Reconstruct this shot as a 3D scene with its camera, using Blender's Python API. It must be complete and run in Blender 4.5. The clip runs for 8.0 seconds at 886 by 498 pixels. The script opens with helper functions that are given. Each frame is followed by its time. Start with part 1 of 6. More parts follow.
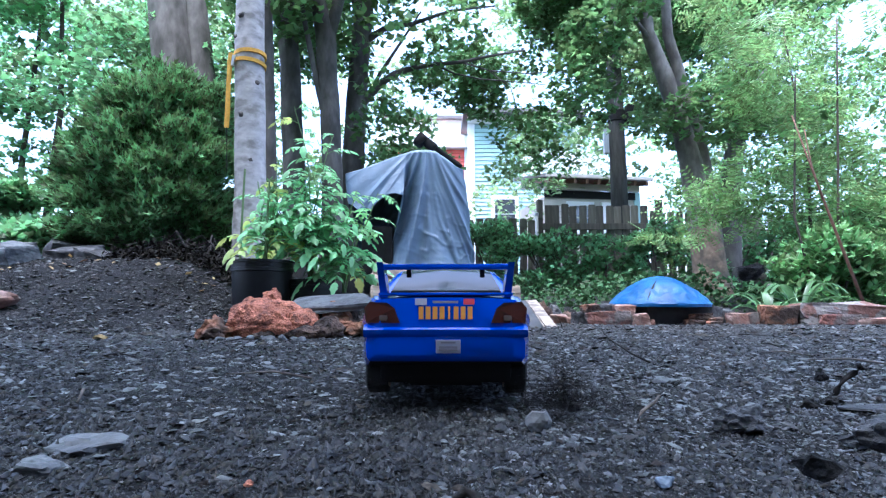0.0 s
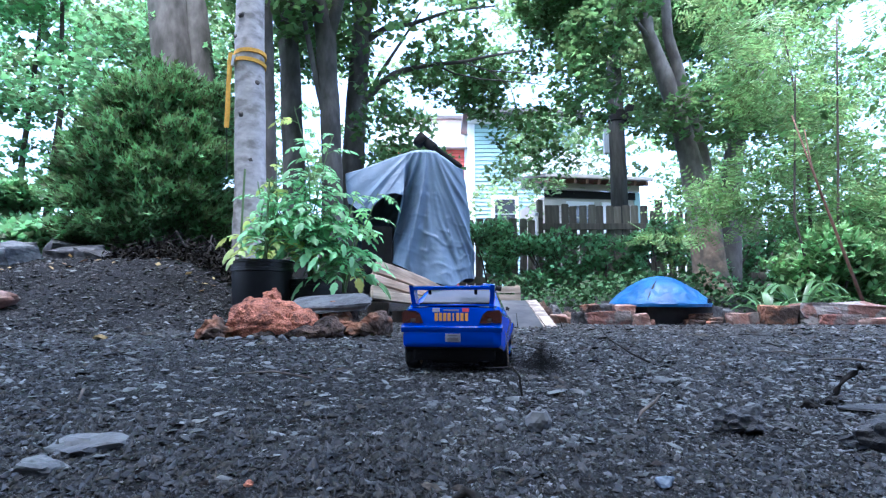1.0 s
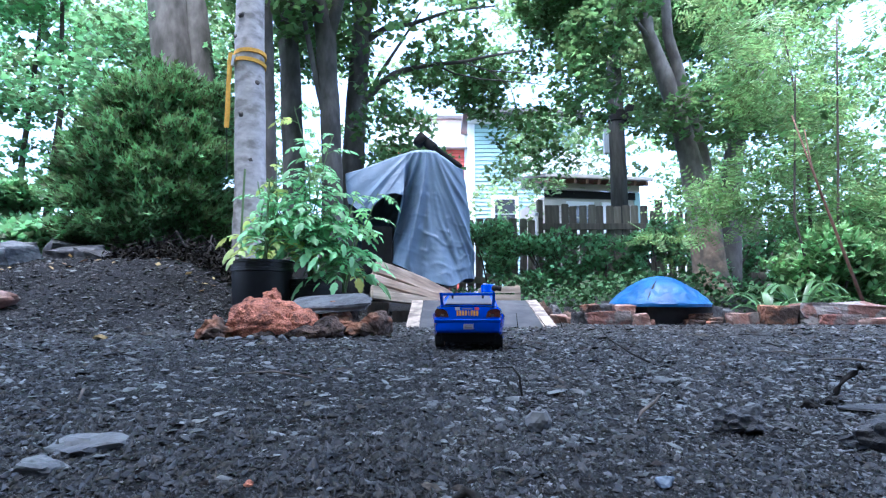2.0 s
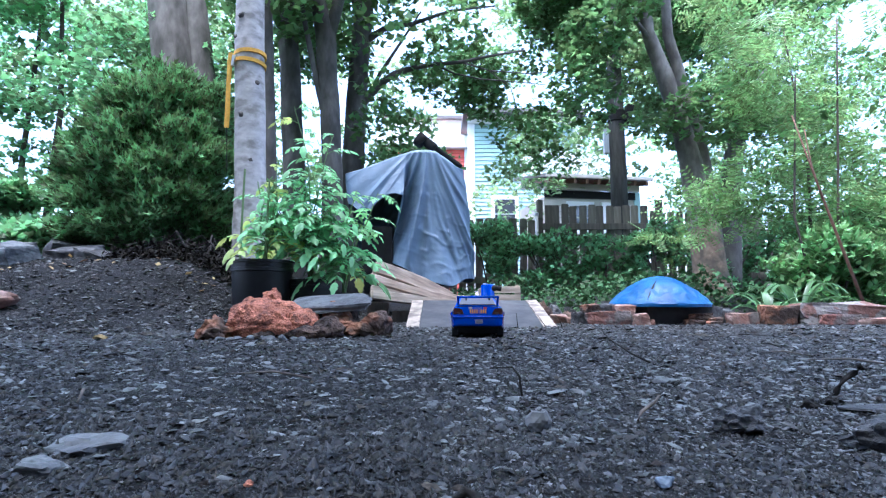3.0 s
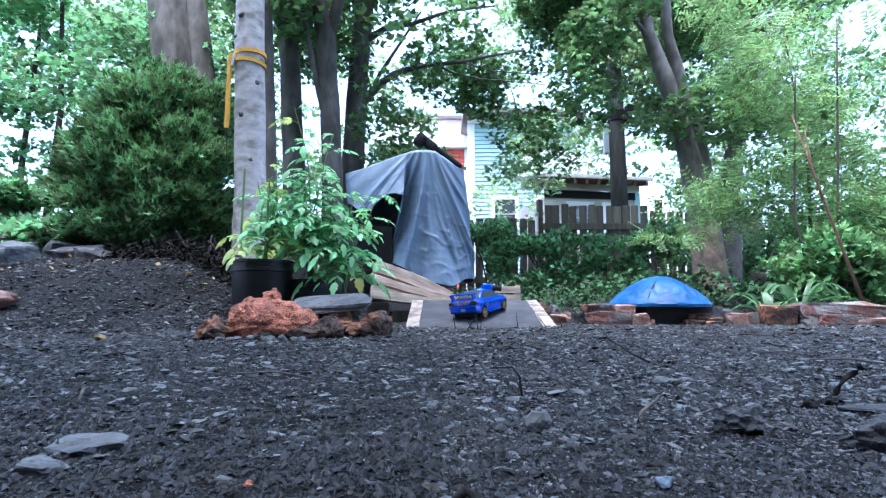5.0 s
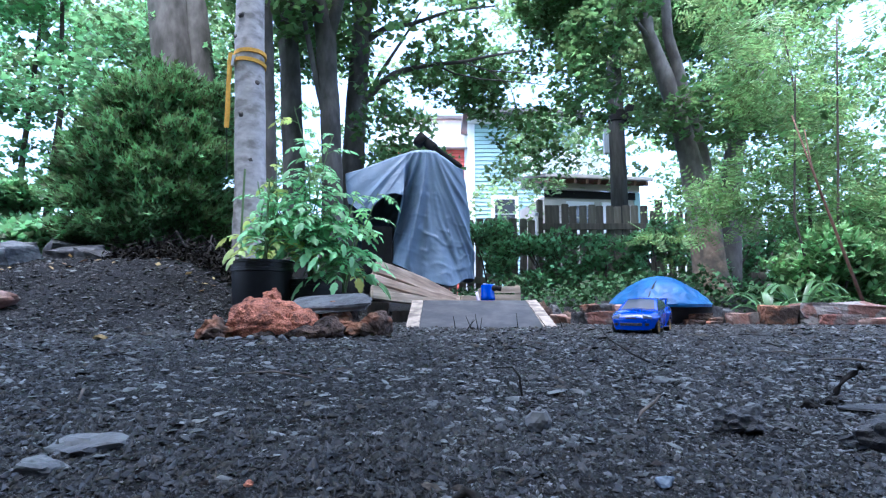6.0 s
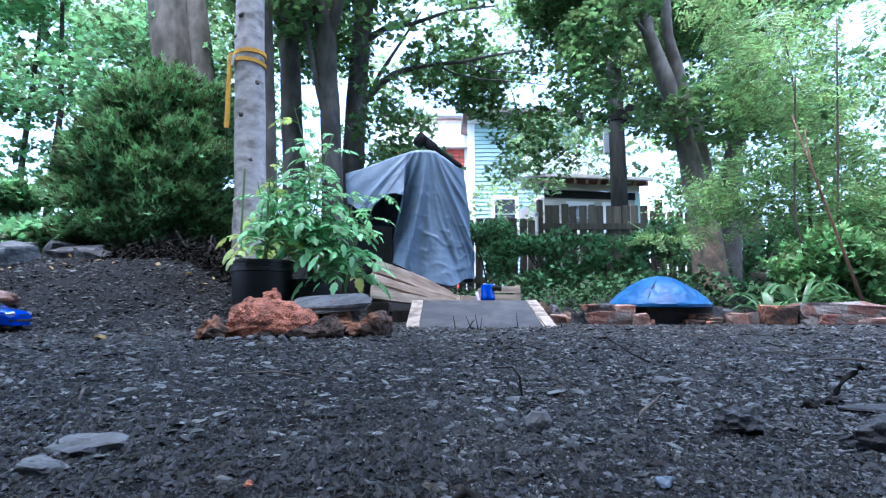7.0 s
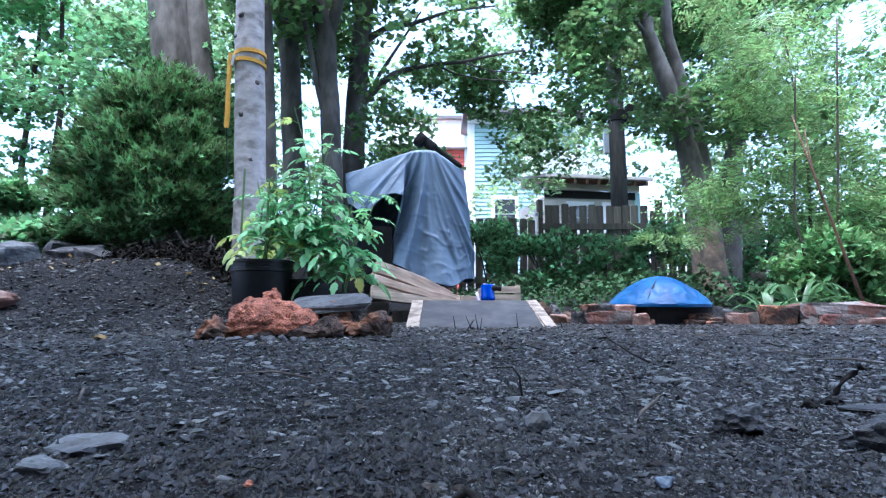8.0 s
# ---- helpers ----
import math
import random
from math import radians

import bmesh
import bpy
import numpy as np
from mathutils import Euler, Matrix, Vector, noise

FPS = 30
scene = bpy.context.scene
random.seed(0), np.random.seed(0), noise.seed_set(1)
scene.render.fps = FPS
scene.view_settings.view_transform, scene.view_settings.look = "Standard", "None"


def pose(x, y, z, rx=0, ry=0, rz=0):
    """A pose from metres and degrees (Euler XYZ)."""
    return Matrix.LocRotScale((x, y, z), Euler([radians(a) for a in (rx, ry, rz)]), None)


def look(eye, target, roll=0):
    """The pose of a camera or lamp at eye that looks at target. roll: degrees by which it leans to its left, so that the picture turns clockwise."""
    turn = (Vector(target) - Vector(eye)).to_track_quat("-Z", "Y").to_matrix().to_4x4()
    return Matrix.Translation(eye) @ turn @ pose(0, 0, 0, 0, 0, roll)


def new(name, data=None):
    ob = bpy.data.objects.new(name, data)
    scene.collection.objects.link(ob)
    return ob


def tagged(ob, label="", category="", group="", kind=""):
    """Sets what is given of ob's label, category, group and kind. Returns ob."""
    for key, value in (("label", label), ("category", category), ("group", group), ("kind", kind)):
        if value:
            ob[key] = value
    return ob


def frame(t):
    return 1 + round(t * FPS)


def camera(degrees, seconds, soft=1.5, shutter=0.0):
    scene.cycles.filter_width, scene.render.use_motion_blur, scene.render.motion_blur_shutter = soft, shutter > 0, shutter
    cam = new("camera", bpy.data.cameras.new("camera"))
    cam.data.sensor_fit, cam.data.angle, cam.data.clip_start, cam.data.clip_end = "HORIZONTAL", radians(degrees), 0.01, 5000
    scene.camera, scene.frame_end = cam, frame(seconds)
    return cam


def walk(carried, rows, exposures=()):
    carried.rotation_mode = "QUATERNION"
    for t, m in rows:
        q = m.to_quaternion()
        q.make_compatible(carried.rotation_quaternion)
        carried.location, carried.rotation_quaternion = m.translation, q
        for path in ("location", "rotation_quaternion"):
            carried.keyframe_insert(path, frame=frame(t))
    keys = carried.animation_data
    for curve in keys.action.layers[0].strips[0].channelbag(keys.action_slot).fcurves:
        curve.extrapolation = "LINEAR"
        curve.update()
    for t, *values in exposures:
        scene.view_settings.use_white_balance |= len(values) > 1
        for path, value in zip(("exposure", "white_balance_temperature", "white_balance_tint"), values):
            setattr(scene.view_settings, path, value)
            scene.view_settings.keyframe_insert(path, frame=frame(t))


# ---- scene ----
cam = camera(80, 8.0, soft=1.25, shutter=0.07)
EYE = (0.0, 0.0, 0.113)
VIEW = look(EYE, (0.0, 10.0, 0.113 + 10 * math.tan(radians(6.17))))
walk(cam, [(0.0, VIEW), (8.0, VIEW)], [(0.0, 2.88, 5200, 15), (4.5, 2.88, 5200, 15), (6.0, 2.66, 5200, 15), (8.0, 2.66, 5200, 15)])

# ---- world and light ----
world = bpy.data.worlds.new("sky")
scene.world = world
world.use_nodes = True
wn = world.node_tree
sky = wn.nodes.new("ShaderNodeTexSky")
sky.sky_type, sky.sun_disc = "NISHITA", False
sky.sun_elevation, sky.sun_rotation = radians(78), radians(-150)
sky.air_density, sky.dust_density, sky.ozone_density = 1.0, 5.0, 1.0
wn.links.new(sky.outputs[0], wn.nodes["Background"].inputs[0])
wn.nodes["Background"].inputs[1].default_value = 0.15
sun_data = bpy.data.lights.new("sun", "SUN")
sun_data.energy, sun_data.angle, sun_data.color = 1.5, radians(50), (1.0, 0.95, 0.88)
sun = new("sun", sun_data)
sun.matrix_world = look((-1.22, -2.11, 11.5), (0, 0, 0))


# ---- materials ----
def mat(name, base, rough=0.7, metal=0.0, vary=0.25, scale=30.0, bump=0.3, bump_scale=60.0, depth=0.004,
        second=None, mix_scale=4.0, mix_at=(0.45, 0.6), island=0.0, piece=0.0, leaf=0.0, stretch=(1, 1, 1), spec=0.5, coat=0.0):
    m = bpy.data.materials.new(name)
    m.use_nodes = True
    nt = m.node_tree
    n, link = nt.nodes, nt.links.new
    b = n["Principled BSDF"]
    b.inputs["Roughness"].default_value = rough
    b.inputs["Metallic"].default_value = metal
    b.inputs["Specular IOR Level"].default_value = spec
    b.inputs["Coat Weight"].default_value = coat
    b.inputs["Coat Roughness"].default_value = 0.04
    tc = n.new("ShaderNodeTexCoord")
    mp = n.new("ShaderNodeMapping")
    mp.inputs["Scale"].default_value = stretch
    link(tc.outputs["Object"], mp.inputs[0])
    fine = n.new("ShaderNodeTexNoise")
    fine.inputs["Scale"].default_value, fine.inputs["Detail"].default_value = scale, 6
    link(mp.outputs[0], fine.inputs["Vector"])
    colour = n.new("ShaderNodeRGB")
    colour.outputs[0].default_value = (*base, 1)
    out = colour.outputs[0]
    if second:
        big = n.new("ShaderNodeTexNoise")
        big.inputs["Scale"].default_value, big.inputs["Detail"].default_value = mix_scale, 5
        link(mp.outputs[0], big.inputs["Vector"])
        rg = n.new("ShaderNodeMapRange")
        rg.inputs[1].default_value, rg.inputs[2].default_value = mix_at
        link(big.outputs[0], rg.inputs[0])
        mx = n.new("ShaderNodeMix")
        mx.data_type = "RGBA"
        link(rg.outputs[0], mx.inputs[0])
        link(out, mx.inputs[6])
        mx.inputs[7].default_value = (*second, 1)
        out = mx.outputs[2]
    hsv = n.new("ShaderNodeHueSaturation")
    link(out, hsv.inputs["Color"])
    val = n.new("ShaderNodeMapRange")
    val.inputs[1].default_value, val.inputs[2].default_value = 0.25, 0.75
    val.inputs[3].default_value, val.inputs[4].default_value = 1 - vary, 1 + vary
    link(fine.outputs[0], val.inputs[0])
    v = val.outputs[0]
    for on, source in ((island, "g"), (piece, "o")):
        if on:
            src = n.new("ShaderNodeNewGeometry" if source == "g" else "ShaderNodeObjectInfo")
            r2 = n.new("ShaderNodeMapRange")
            r2.inputs[3].default_value, r2.inputs[4].default_value = 1 - on, 1 + on
            link(src.outputs["Random Per Island" if source == "g" else "Random"], r2.inputs[0])
            mu = n.new("ShaderNodeMath")
            mu.operation = "MULTIPLY"
            link(v, mu.inputs[0])
            link(r2.outputs[0], mu.inputs[1])
            v = mu.outputs[0]
            r3 = n.new("ShaderNodeMapRange")
            r3.inputs[3].default_value, r3.inputs[4].default_value = 0.5 - on * 0.05, 0.5 + on * 0.05
            link(src.outputs["Random Per Island" if source == "g" else "Random"], r3.inputs[0])
            link(r3.outputs[0], hsv.inputs["Hue"])
    link(v, hsv.inputs["Value"])
    link(hsv.outputs[0], b.inputs["Base Color"])
    if bump:
        bn = n.new("ShaderNodeTexNoise")
        bn.inputs["Scale"].default_value, bn.inputs["Detail"].default_value = bump_scale, 8
        link(mp.outputs[0], bn.inputs["Vector"])
        bp = n.new("ShaderNodeBump")
        bp.inputs["Strength"].default_value, bp.inputs["Distance"].default_value = bump, depth
        link(bn.outputs[0], bp.inputs["Height"])
        link(bp.outputs[0], b.inputs["Normal"])
    if leaf:
        tr = n.new("ShaderNodeBsdfTranslucent")
        hs = n.new("ShaderNodeHueSaturation")
        hs.inputs["Hue"].default_value, hs.inputs["Value"].default_value = 0.485, 1.5
        link(hsv.outputs[0], hs.inputs["Color"])
        link(hs.outputs[0], tr.inputs[0])
        ms = n.new("ShaderNodeMixShader")
        ms.inputs[0].default_value = leaf
        link(b.outputs[0], ms.inputs[1])
        link(tr.outputs[0], ms.inputs[2])
        link(ms.outputs[0], n["Material Output"].inputs[0])
    return m


def glass(name, tint, rough=0.05, coat=0.6, spec=0.5):
    m = bpy.data.materials.new(name)
    m.use_nodes = True
    b = m.node_tree.nodes["Principled BSDF"]
    b.inputs["Base Color"].default_value = (*tint, 1)
    b.inputs["Roughness"].default_value = rough
    b.inputs["Coat Weight"].default_value = coat
    b.inputs["Specular IOR Level"].default_value = spec
    return m


SOIL = mat("dark_soil", (0.012, 0.0122, 0.0131), 0.85, vary=0.7, scale=120, bump=1.0, bump_scale=140, depth=0.012, second=(0.021, 0.0214, 0.0234), mix_scale=3.0, spec=0.10)
CHIP = mat("gravel_chip", (0.0172, 0.0181, 0.0194), 0.5, vary=0.3, scale=120, bump=0.4, bump_scale=250, depth=0.002, island=0.9, spec=0.25)
CHIP_PALE = mat("pale_chip", (0.094, 0.103, 0.106), 0.5, vary=0.5, scale=160, bump=0.4, bump_scale=250, depth=0.002, island=0.5, spec=0.3)
CHIP_BROWN = mat("bark_chip", (0.030, 0.025, 0.022), 0.8, vary=0.4, scale=120, bump=0.5, bump_scale=250, depth=0.002, island=0.85, spec=0.15)
PEBBLE = mat("grey_pebble", (0.079, 0.084, 0.090), 0.6, vary=0.4, scale=160, bump=0.5, bump_scale=220, depth=0.002, island=0.75, spec=0.25)
NEAR_STONE = mat("blue_grey_stone", (0.028, 0.030, 0.034), 0.6, vary=0.5, scale=140, bump=0.9, bump_scale=160, depth=0.004, second=(0.06, 0.064, 0.072), mix_scale=45, spec=0.25)
SLATE = mat("slate", (0.102, 0.110, 0.117), 0.6, vary=0.3, scale=60, bump=0.6, bump_scale=90, depth=0.004, second=(0.055, 0.058, 0.065), mix_scale=22, spec=0.25)
SHARD_BLUE = mat("blue_shard", (0.10, 0.14, 0.20), 0.5, vary=0.3, scale=160, bump=0.4, bump_scale=220, depth=0.002)
DARK_ROCK = mat("dark_rock", (0.038, 0.038, 0.041), 0.7, vary=0.4, scale=50, bump=0.8, bump_scale=40, depth=0.008, second=(0.095, 0.095, 0.10), mix_scale=9, spec=0.2)
RED_ROCK = mat("red_rock", (0.42, 0.165, 0.105), 0.85, vary=0.6, scale=140, bump=1.0, bump_scale=150, depth=0.016, second=(0.20, 0.085, 0.06), mix_scale=26, mix_at=(0.5, 0.62), spec=0.2)
BROWN_ROCK = mat("brown_rock", (0.24, 0.115, 0.07), 0.85, vary=0.5, scale=45, bump=1.0, bump_scale=50, depth=0.012, second=(0.07, 0.05, 0.042), mix_scale=11, mix_at=(0.45, 0.55), spec=0.2)
BROWN_DIRT = mat("brown_dirt", (0.085, 0.055, 0.04), 0.95, vary=0.5, scale=40, bump=0.9, bump_scale=60, depth=0.008, second=(0.04, 0.03, 0.025), mix_scale=9, spec=0.2)
BRICK = mat("old_brick", (0.20, 0.10, 0.075), 0.9, vary=0.4, scale=40, bump=0.8, bump_scale=60, depth=0.006, second=(0.17, 0.15, 0.14), mix_scale=12, piece=0.3, spec=0.2)
PALE_ROCK = mat("pale_rock", (0.24, 0.165, 0.14), 0.85, vary=0.35, scale=40, bump=0.8, bump_scale=50, depth=0.006, second=(0.17, 0.09, 0.07), mix_scale=12, spec=0.2)
BARK = mat("grey_bark", (0.130, 0.122, 0.116), 0.9, vary=0.3, scale=14, bump=0.6, bump_scale=22, depth=0.02, second=(0.076, 0.071, 0.067), mix_scale=4, stretch=(1, 1, 0.45), spec=0.2)
BARK_LIGHT = mat("light_bark", (0.205, 0.190, 0.178), 0.9, vary=0.3, scale=14, bump=0.6, bump_scale=22, depth=0.02, second=(0.115, 0.105, 0.096), mix_scale=4, stretch=(1, 1, 0.45), spec=0.2)
BARK_PALE = mat("pale_bark", (0.42, 0.40, 0.40), 0.85, vary=0.3, scale=12, bump=0.5, bump_scale=20, depth=0.012, second=(0.25, 0.235, 0.225), mix_scale=7, stretch=(1, 1, 1.6), spec=0.2, mix_at=(0.5, 0.62))
BARK_DARK = mat("dark_bark", (0.085, 0.07, 0.06), 0.9, vary=0.35, scale=14, bump=0.7, bump_scale=22, depth=0.02, second=(0.05, 0.045, 0.04), mix_scale=4, stretch=(1, 1, 0.3), spec=0.2)
PEELED = mat("peeled_wood", (0.26, 0.19, 0.145), 0.8, vary=0.35, scale=18, bump=0.5, bump_scale=30, depth=0.01, second=(0.13, 0.105, 0.085), mix_scale=5)
POLE = mat("pole_wood", (0.070, 0.072, 0.070), 0.9, vary=0.4, scale=20, bump=0.5, bump_scale=30, depth=0.01, stretch=(1, 1, 0.15), spec=0.15)
LEAF = mat("maple_leaf", (0.098, 0.188, 0.070), 0.45, vary=0.1, scale=3, bump=0, island=0.55, leaf=0.45, spec=0.25)
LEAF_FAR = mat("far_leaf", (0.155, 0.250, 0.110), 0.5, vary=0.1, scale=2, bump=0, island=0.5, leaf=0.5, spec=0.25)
LEAF_COOL = mat("cool_leaf", (0.150, 0.310, 0.140), 0.45, vary=0.1, scale=3, bump=0, island=0.75, leaf=0.4, spec=0.25)
LEAF_LOCUST = mat("feather_leaf", (0.140, 0.245, 0.090), 0.5, vary=0.1, scale=3, bump=0, island=0.5, leaf=0.4, spec=0.25)
LEAF_DARK = mat("shrub_leaf", (0.124, 0.250, 0.092), 0.45, vary=0.1, scale=4, bump=0, island=0.55, leaf=0.3, spec=0.25)
LEAF_YEW = mat("evergreen_sprig", (0.118, 0.220, 0.084), 0.6, vary=0.15, scale=3, bump=0, island=0.8, leaf=0.2, spec=0.25)
LEAF_TOMATO = mat("tomato_leaf", (0.215, 0.47, 0.215), 0.5, vary=0.15, scale=30, bump=0.2, bump_scale=80, island=0.35, leaf=0.35)
LEAF_YELLOW = mat("yellow_leaf", (0.36, 0.46, 0.14), 0.5, vary=0.2, scale=30, bump=0, island=0.3, leaf=0.35)
LEAF_IVY = mat("ivy_leaf", (0.034, 0.080, 0.030), 0.75, vary=0.1, scale=4, bump=0, island=0.6, leaf=0.2, spec=0.25)
LEAF_STRAP = mat("strap_leaf", (0.066, 0.145, 0.060), 0.4, vary=0.2, scale=20, bump=0, island=0.4, leaf=0.25)
LEAF_DEAD = mat("dead_leaf", (0.25, 0.17, 0.075), 0.7, vary=0.2, scale=30, bump=0, island=0.5, leaf=0.15)
STEM = mat("green_stem", (0.13, 0.21, 0.08), 0.6, vary=0.2, scale=40, bump=0)
TWIG = mat("dark_twig", (0.010, 0.009, 0.0085), 0.8, vary=0.3, scale=80, bump=0.5, bump_scale=120, spec=0.2)
TWIG_PALE = mat("pale_twig", (0.085, 0.075, 0.068), 0.8, vary=0.3, scale=80, bump=0.5, bump_scale=120, spec=0.2)
STALK = mat("brown_stalk", (0.20, 0.10, 0.065), 0.7, vary=0.3, scale=40, bump=0.3)
POT = mat("black_plastic", (0.012, 0.013, 0.015), 0.42, vary=0.3, scale=20, bump=0.15, bump_scale=30, spec=0.3)
TARP = mat("grey_tarp", (0.098, 0.150, 0.222), 0.52, vary=0.1, scale=10, bump=0.35, bump_scale=60, depth=0.003, second=(0.082, 0.126, 0.190), mix_scale=4, stretch=(1, 1, 0.3), spec=0.4)
BLUE_TARP = mat("blue_tarp", (0.006, 0.064, 0.195), 0.45, vary=0.2, scale=15, bump=0.6, bump_scale=18, depth=0.012, second=(0.012, 0.088, 0.235), mix_scale=7, spec=0.25)
BLACK = mat("black_matt", (0.01, 0.01, 0.011), 0.7, vary=0.3, scale=30, bump=0.1, spec=0.2)
RUBBER = mat("black_rubber", (0.014, 0.014, 0.014), 0.85, vary=0.4, scale=120, bump=0.4, bump_scale=160, spec=0.2)
LUMBER = mat("weathered_lumber", (0.55, 0.455, 0.37), 0.8, vary=0.35, scale=85, bump=0.4, bump_scale=120, depth=0.003, stretch=(0.12, 1, 1), second=(0.33, 0.265, 0.215), mix_scale=16, piece=0.25, spec=0.2)
FENCE = mat("fence_wood", (0.19, 0.17, 0.145), 0.9, vary=0.35, scale=20, bump=0.5, bump_scale=30, depth=0.004, stretch=(1, 1, 0.12), second=(0.13, 0.13, 0.10), mix_scale=3, piece=0.3, spec=0.2)
RAMP_TOP = mat("ramp_board", (0.042, 0.045, 0.053), 0.65, vary=0.22, scale=25, bump=0.3, bump_scale=60, depth=0.002, second=(0.066, 0.068, 0.075), mix_scale=7, spec=0.2)
RAMP_TAPE = mat("cream_tape", (0.30, 0.255, 0.205), 0.7, vary=0.25, scale=30, bump=0.4, bump_scale=40, depth=0.003, second=(0.13, 0.105, 0.09), mix_scale=14)
STRAP = mat("yellow_strap", (0.62, 0.33, 0.03), 0.7, vary=0.2, scale=60, bump=0.3, bump_scale=150)
STEEL = mat("dull_steel", (0.45, 0.45, 0.46), 0.4, metal=0.9, vary=0.1, bump=0)
SIDING = mat("pale_siding", (0.34, 0.50, 0.50), 0.7, vary=0.05, scale=3, bump=0)
WHITE = mat("white_paint", (0.8, 0.8, 0.8), 0.6, vary=0.05, scale=3, bump=0)
RED_PAINT = mat("red_siding", (0.60, 0.12, 0.09), 0.7, vary=0.12, scale=5, bump=0)
SHINGLE = mat("roof_shingle", (0.16, 0.15, 0.145), 0.9, vary=0.3, scale=20, bump=0.3)
PANE = glass("window_glass", (0.03, 0.035, 0.04))
CONCRETE = mat("dark_concrete", (0.042, 0.039, 0.037), 0.9, vary=0.3, scale=25, bump=0.5, bump_scale=60, depth=0.003)
PAINT = mat("blue_car_paint", (0.0, 0.043, 0.41), 0.22, vary=0.05, scale=20, bump=0, spec=0.1, coat=0.75)
CAR_GLASS = glass("smoked_window", (0.040, 0.050, 0.066), 0.12, 0.0, 0.28)
LAMP_RED = glass("smoked_red_lens", (0.045, 0.012, 0.008), 0.08)
UMBER_ROCK = mat("umber_rock", (0.030, 0.022, 0.019), 0.85, vary=0.6, scale=70, bump=1.0, bump_scale=80, depth=0.012, second=(0.075, 0.05, 0.04), mix_scale=14, spec=0.2)
TAN_SIDING = mat("tan_siding", (0.46, 0.42, 0.37), 0.7, vary=0.08, scale=5, bump=0)
PALE_STICK = mat("lilac_plastic", (0.42, 0.38, 0.52), 0.5, vary=0.15, scale=30, bump=0.1)
LITTER_SHADED = mat("leaf_litter", (0.013, 0.011, 0.009), 0.9, vary=0.5, scale=40, bump=0, island=0.7, spec=0.1)
MORTAR = mat("crusted_mortar", (0.19, 0.18, 0.175), 0.9, vary=0.4, scale=40, bump=0.8, bump_scale=60, depth=0.006, second=(0.15, 0.085, 0.07), mix_scale=9, mix_at=(0.5, 0.56), spec=0.2)
LAMP_SMOKE = glass("smoked_clear_lens", (0.085, 0.07, 0.065), 0.12)
LAMP_CLEAR = glass("clear_lens", (0.26, 0.29, 0.38), 0.12)
GOLD = mat("gold_rim", (0.29, 0.175, 0.055), 0.4, metal=0.5, vary=0.15, scale=60, bump=0)
DECAL_ORANGE = mat("orange_decal", (0.58, 0.27, 0.045), 0.5, vary=0.05, bump=0)
DECAL_WHITE = mat("white_decal", (0.21, 0.22, 0.28), 0.5, vary=0.05, bump=0)
DECAL_RED = mat("red_decal", (0.36, 0.02, 0.03), 0.5, vary=0.05, bump=0)
DECAL_GREY = mat("grey_decal", (0.12, 0.12, 0.15), 0.5, vary=0.05, bump=0)


# ---- building helpers ----
def smooth(a, b, v):
    t = max(0.0, min(1.0, (v - a) / (b - a)))
    return t * t * (3 - 2 * t)


def ground_z(x, y):
    """Height of the yard: level before the lens, a soil bank on one side, a slow rise to the fence."""
    bank = smooth(2.35, 3.8, y) * smooth(-0.9, -1.85, x)
    rise = 0.27 * smooth(3.4, 8.0, y)
    z = 0.46 * bank + rise * (1 - bank)
    z += 0.006 * noise.noise((x * 3.1, y * 3.1, 0.3)) + 0.0035 * noise.noise((x * 11, y * 11, 1.7))
    z += 0.03 * bank * noise.noise((x * 4.5, y * 4.5, 4.0))
    z -= 0.022 * math.exp(-((x + 1.65) / 0.5) ** 2 - ((y - 2.12) / 0.35) ** 2)
    if y < 4.5:
        z += 0.0035 * noise.noise((x * 27, y * 27, 5.0)) + 0.0022 * noise.noise((x * 62, y * 62, 8.0))
    return z


def link_mesh(name, me, material, parent=None, label="", smooth_shade=True):
    ob = new(name, me)
    for m in material if isinstance(material, (list, tuple)) else [material]:
        me.materials.append(m)
    if smooth_shade:
        me.polygons.foreach_set("use_smooth", [True] * len(me.polygons))
    if parent:
        ob.parent = parent
    if label:
        tagged(ob, label)
    return ob


def part(name, bm, material, parent=None, label="", smooth_shade=False, sharp=None):
    me = bpy.data.meshes.new(name)
    bm.normal_update()
    bm.to_mesh(me)
    bm.free()
    ob = link_mesh(name, me, material, parent, label, smooth_shade)
    if sharp is not None:
        me.set_sharp_from_angle(angle=radians(sharp))
    return ob


def thing(name, label, category, m=None, group=""):
    ob = new(name)
    ob.empty_display_size = 0.1
    if m is not None:
        ob.matrix_world = m
    return tagged(ob, label, category, group)


def box(bm, sx, sy, sz, m=Matrix(), bevel=0.0):
    made = bmesh.ops.create_cube(bm, size=1.0, matrix=m @ Matrix.Diagonal((sx, sy, sz, 1)))
    if bevel:
        edges = list({e for v in made["verts"] for e in v.link_edges})
        bmesh.ops.bevel(bm, geom=edges, offset=bevel, segments=2, affect="EDGES", profile=0.7)
    return bm


def boxed(sx, sy, sz, m=Matrix(), bevel=0.0):
    return box(bmesh.new(), sx, sy, sz, m, bevel)


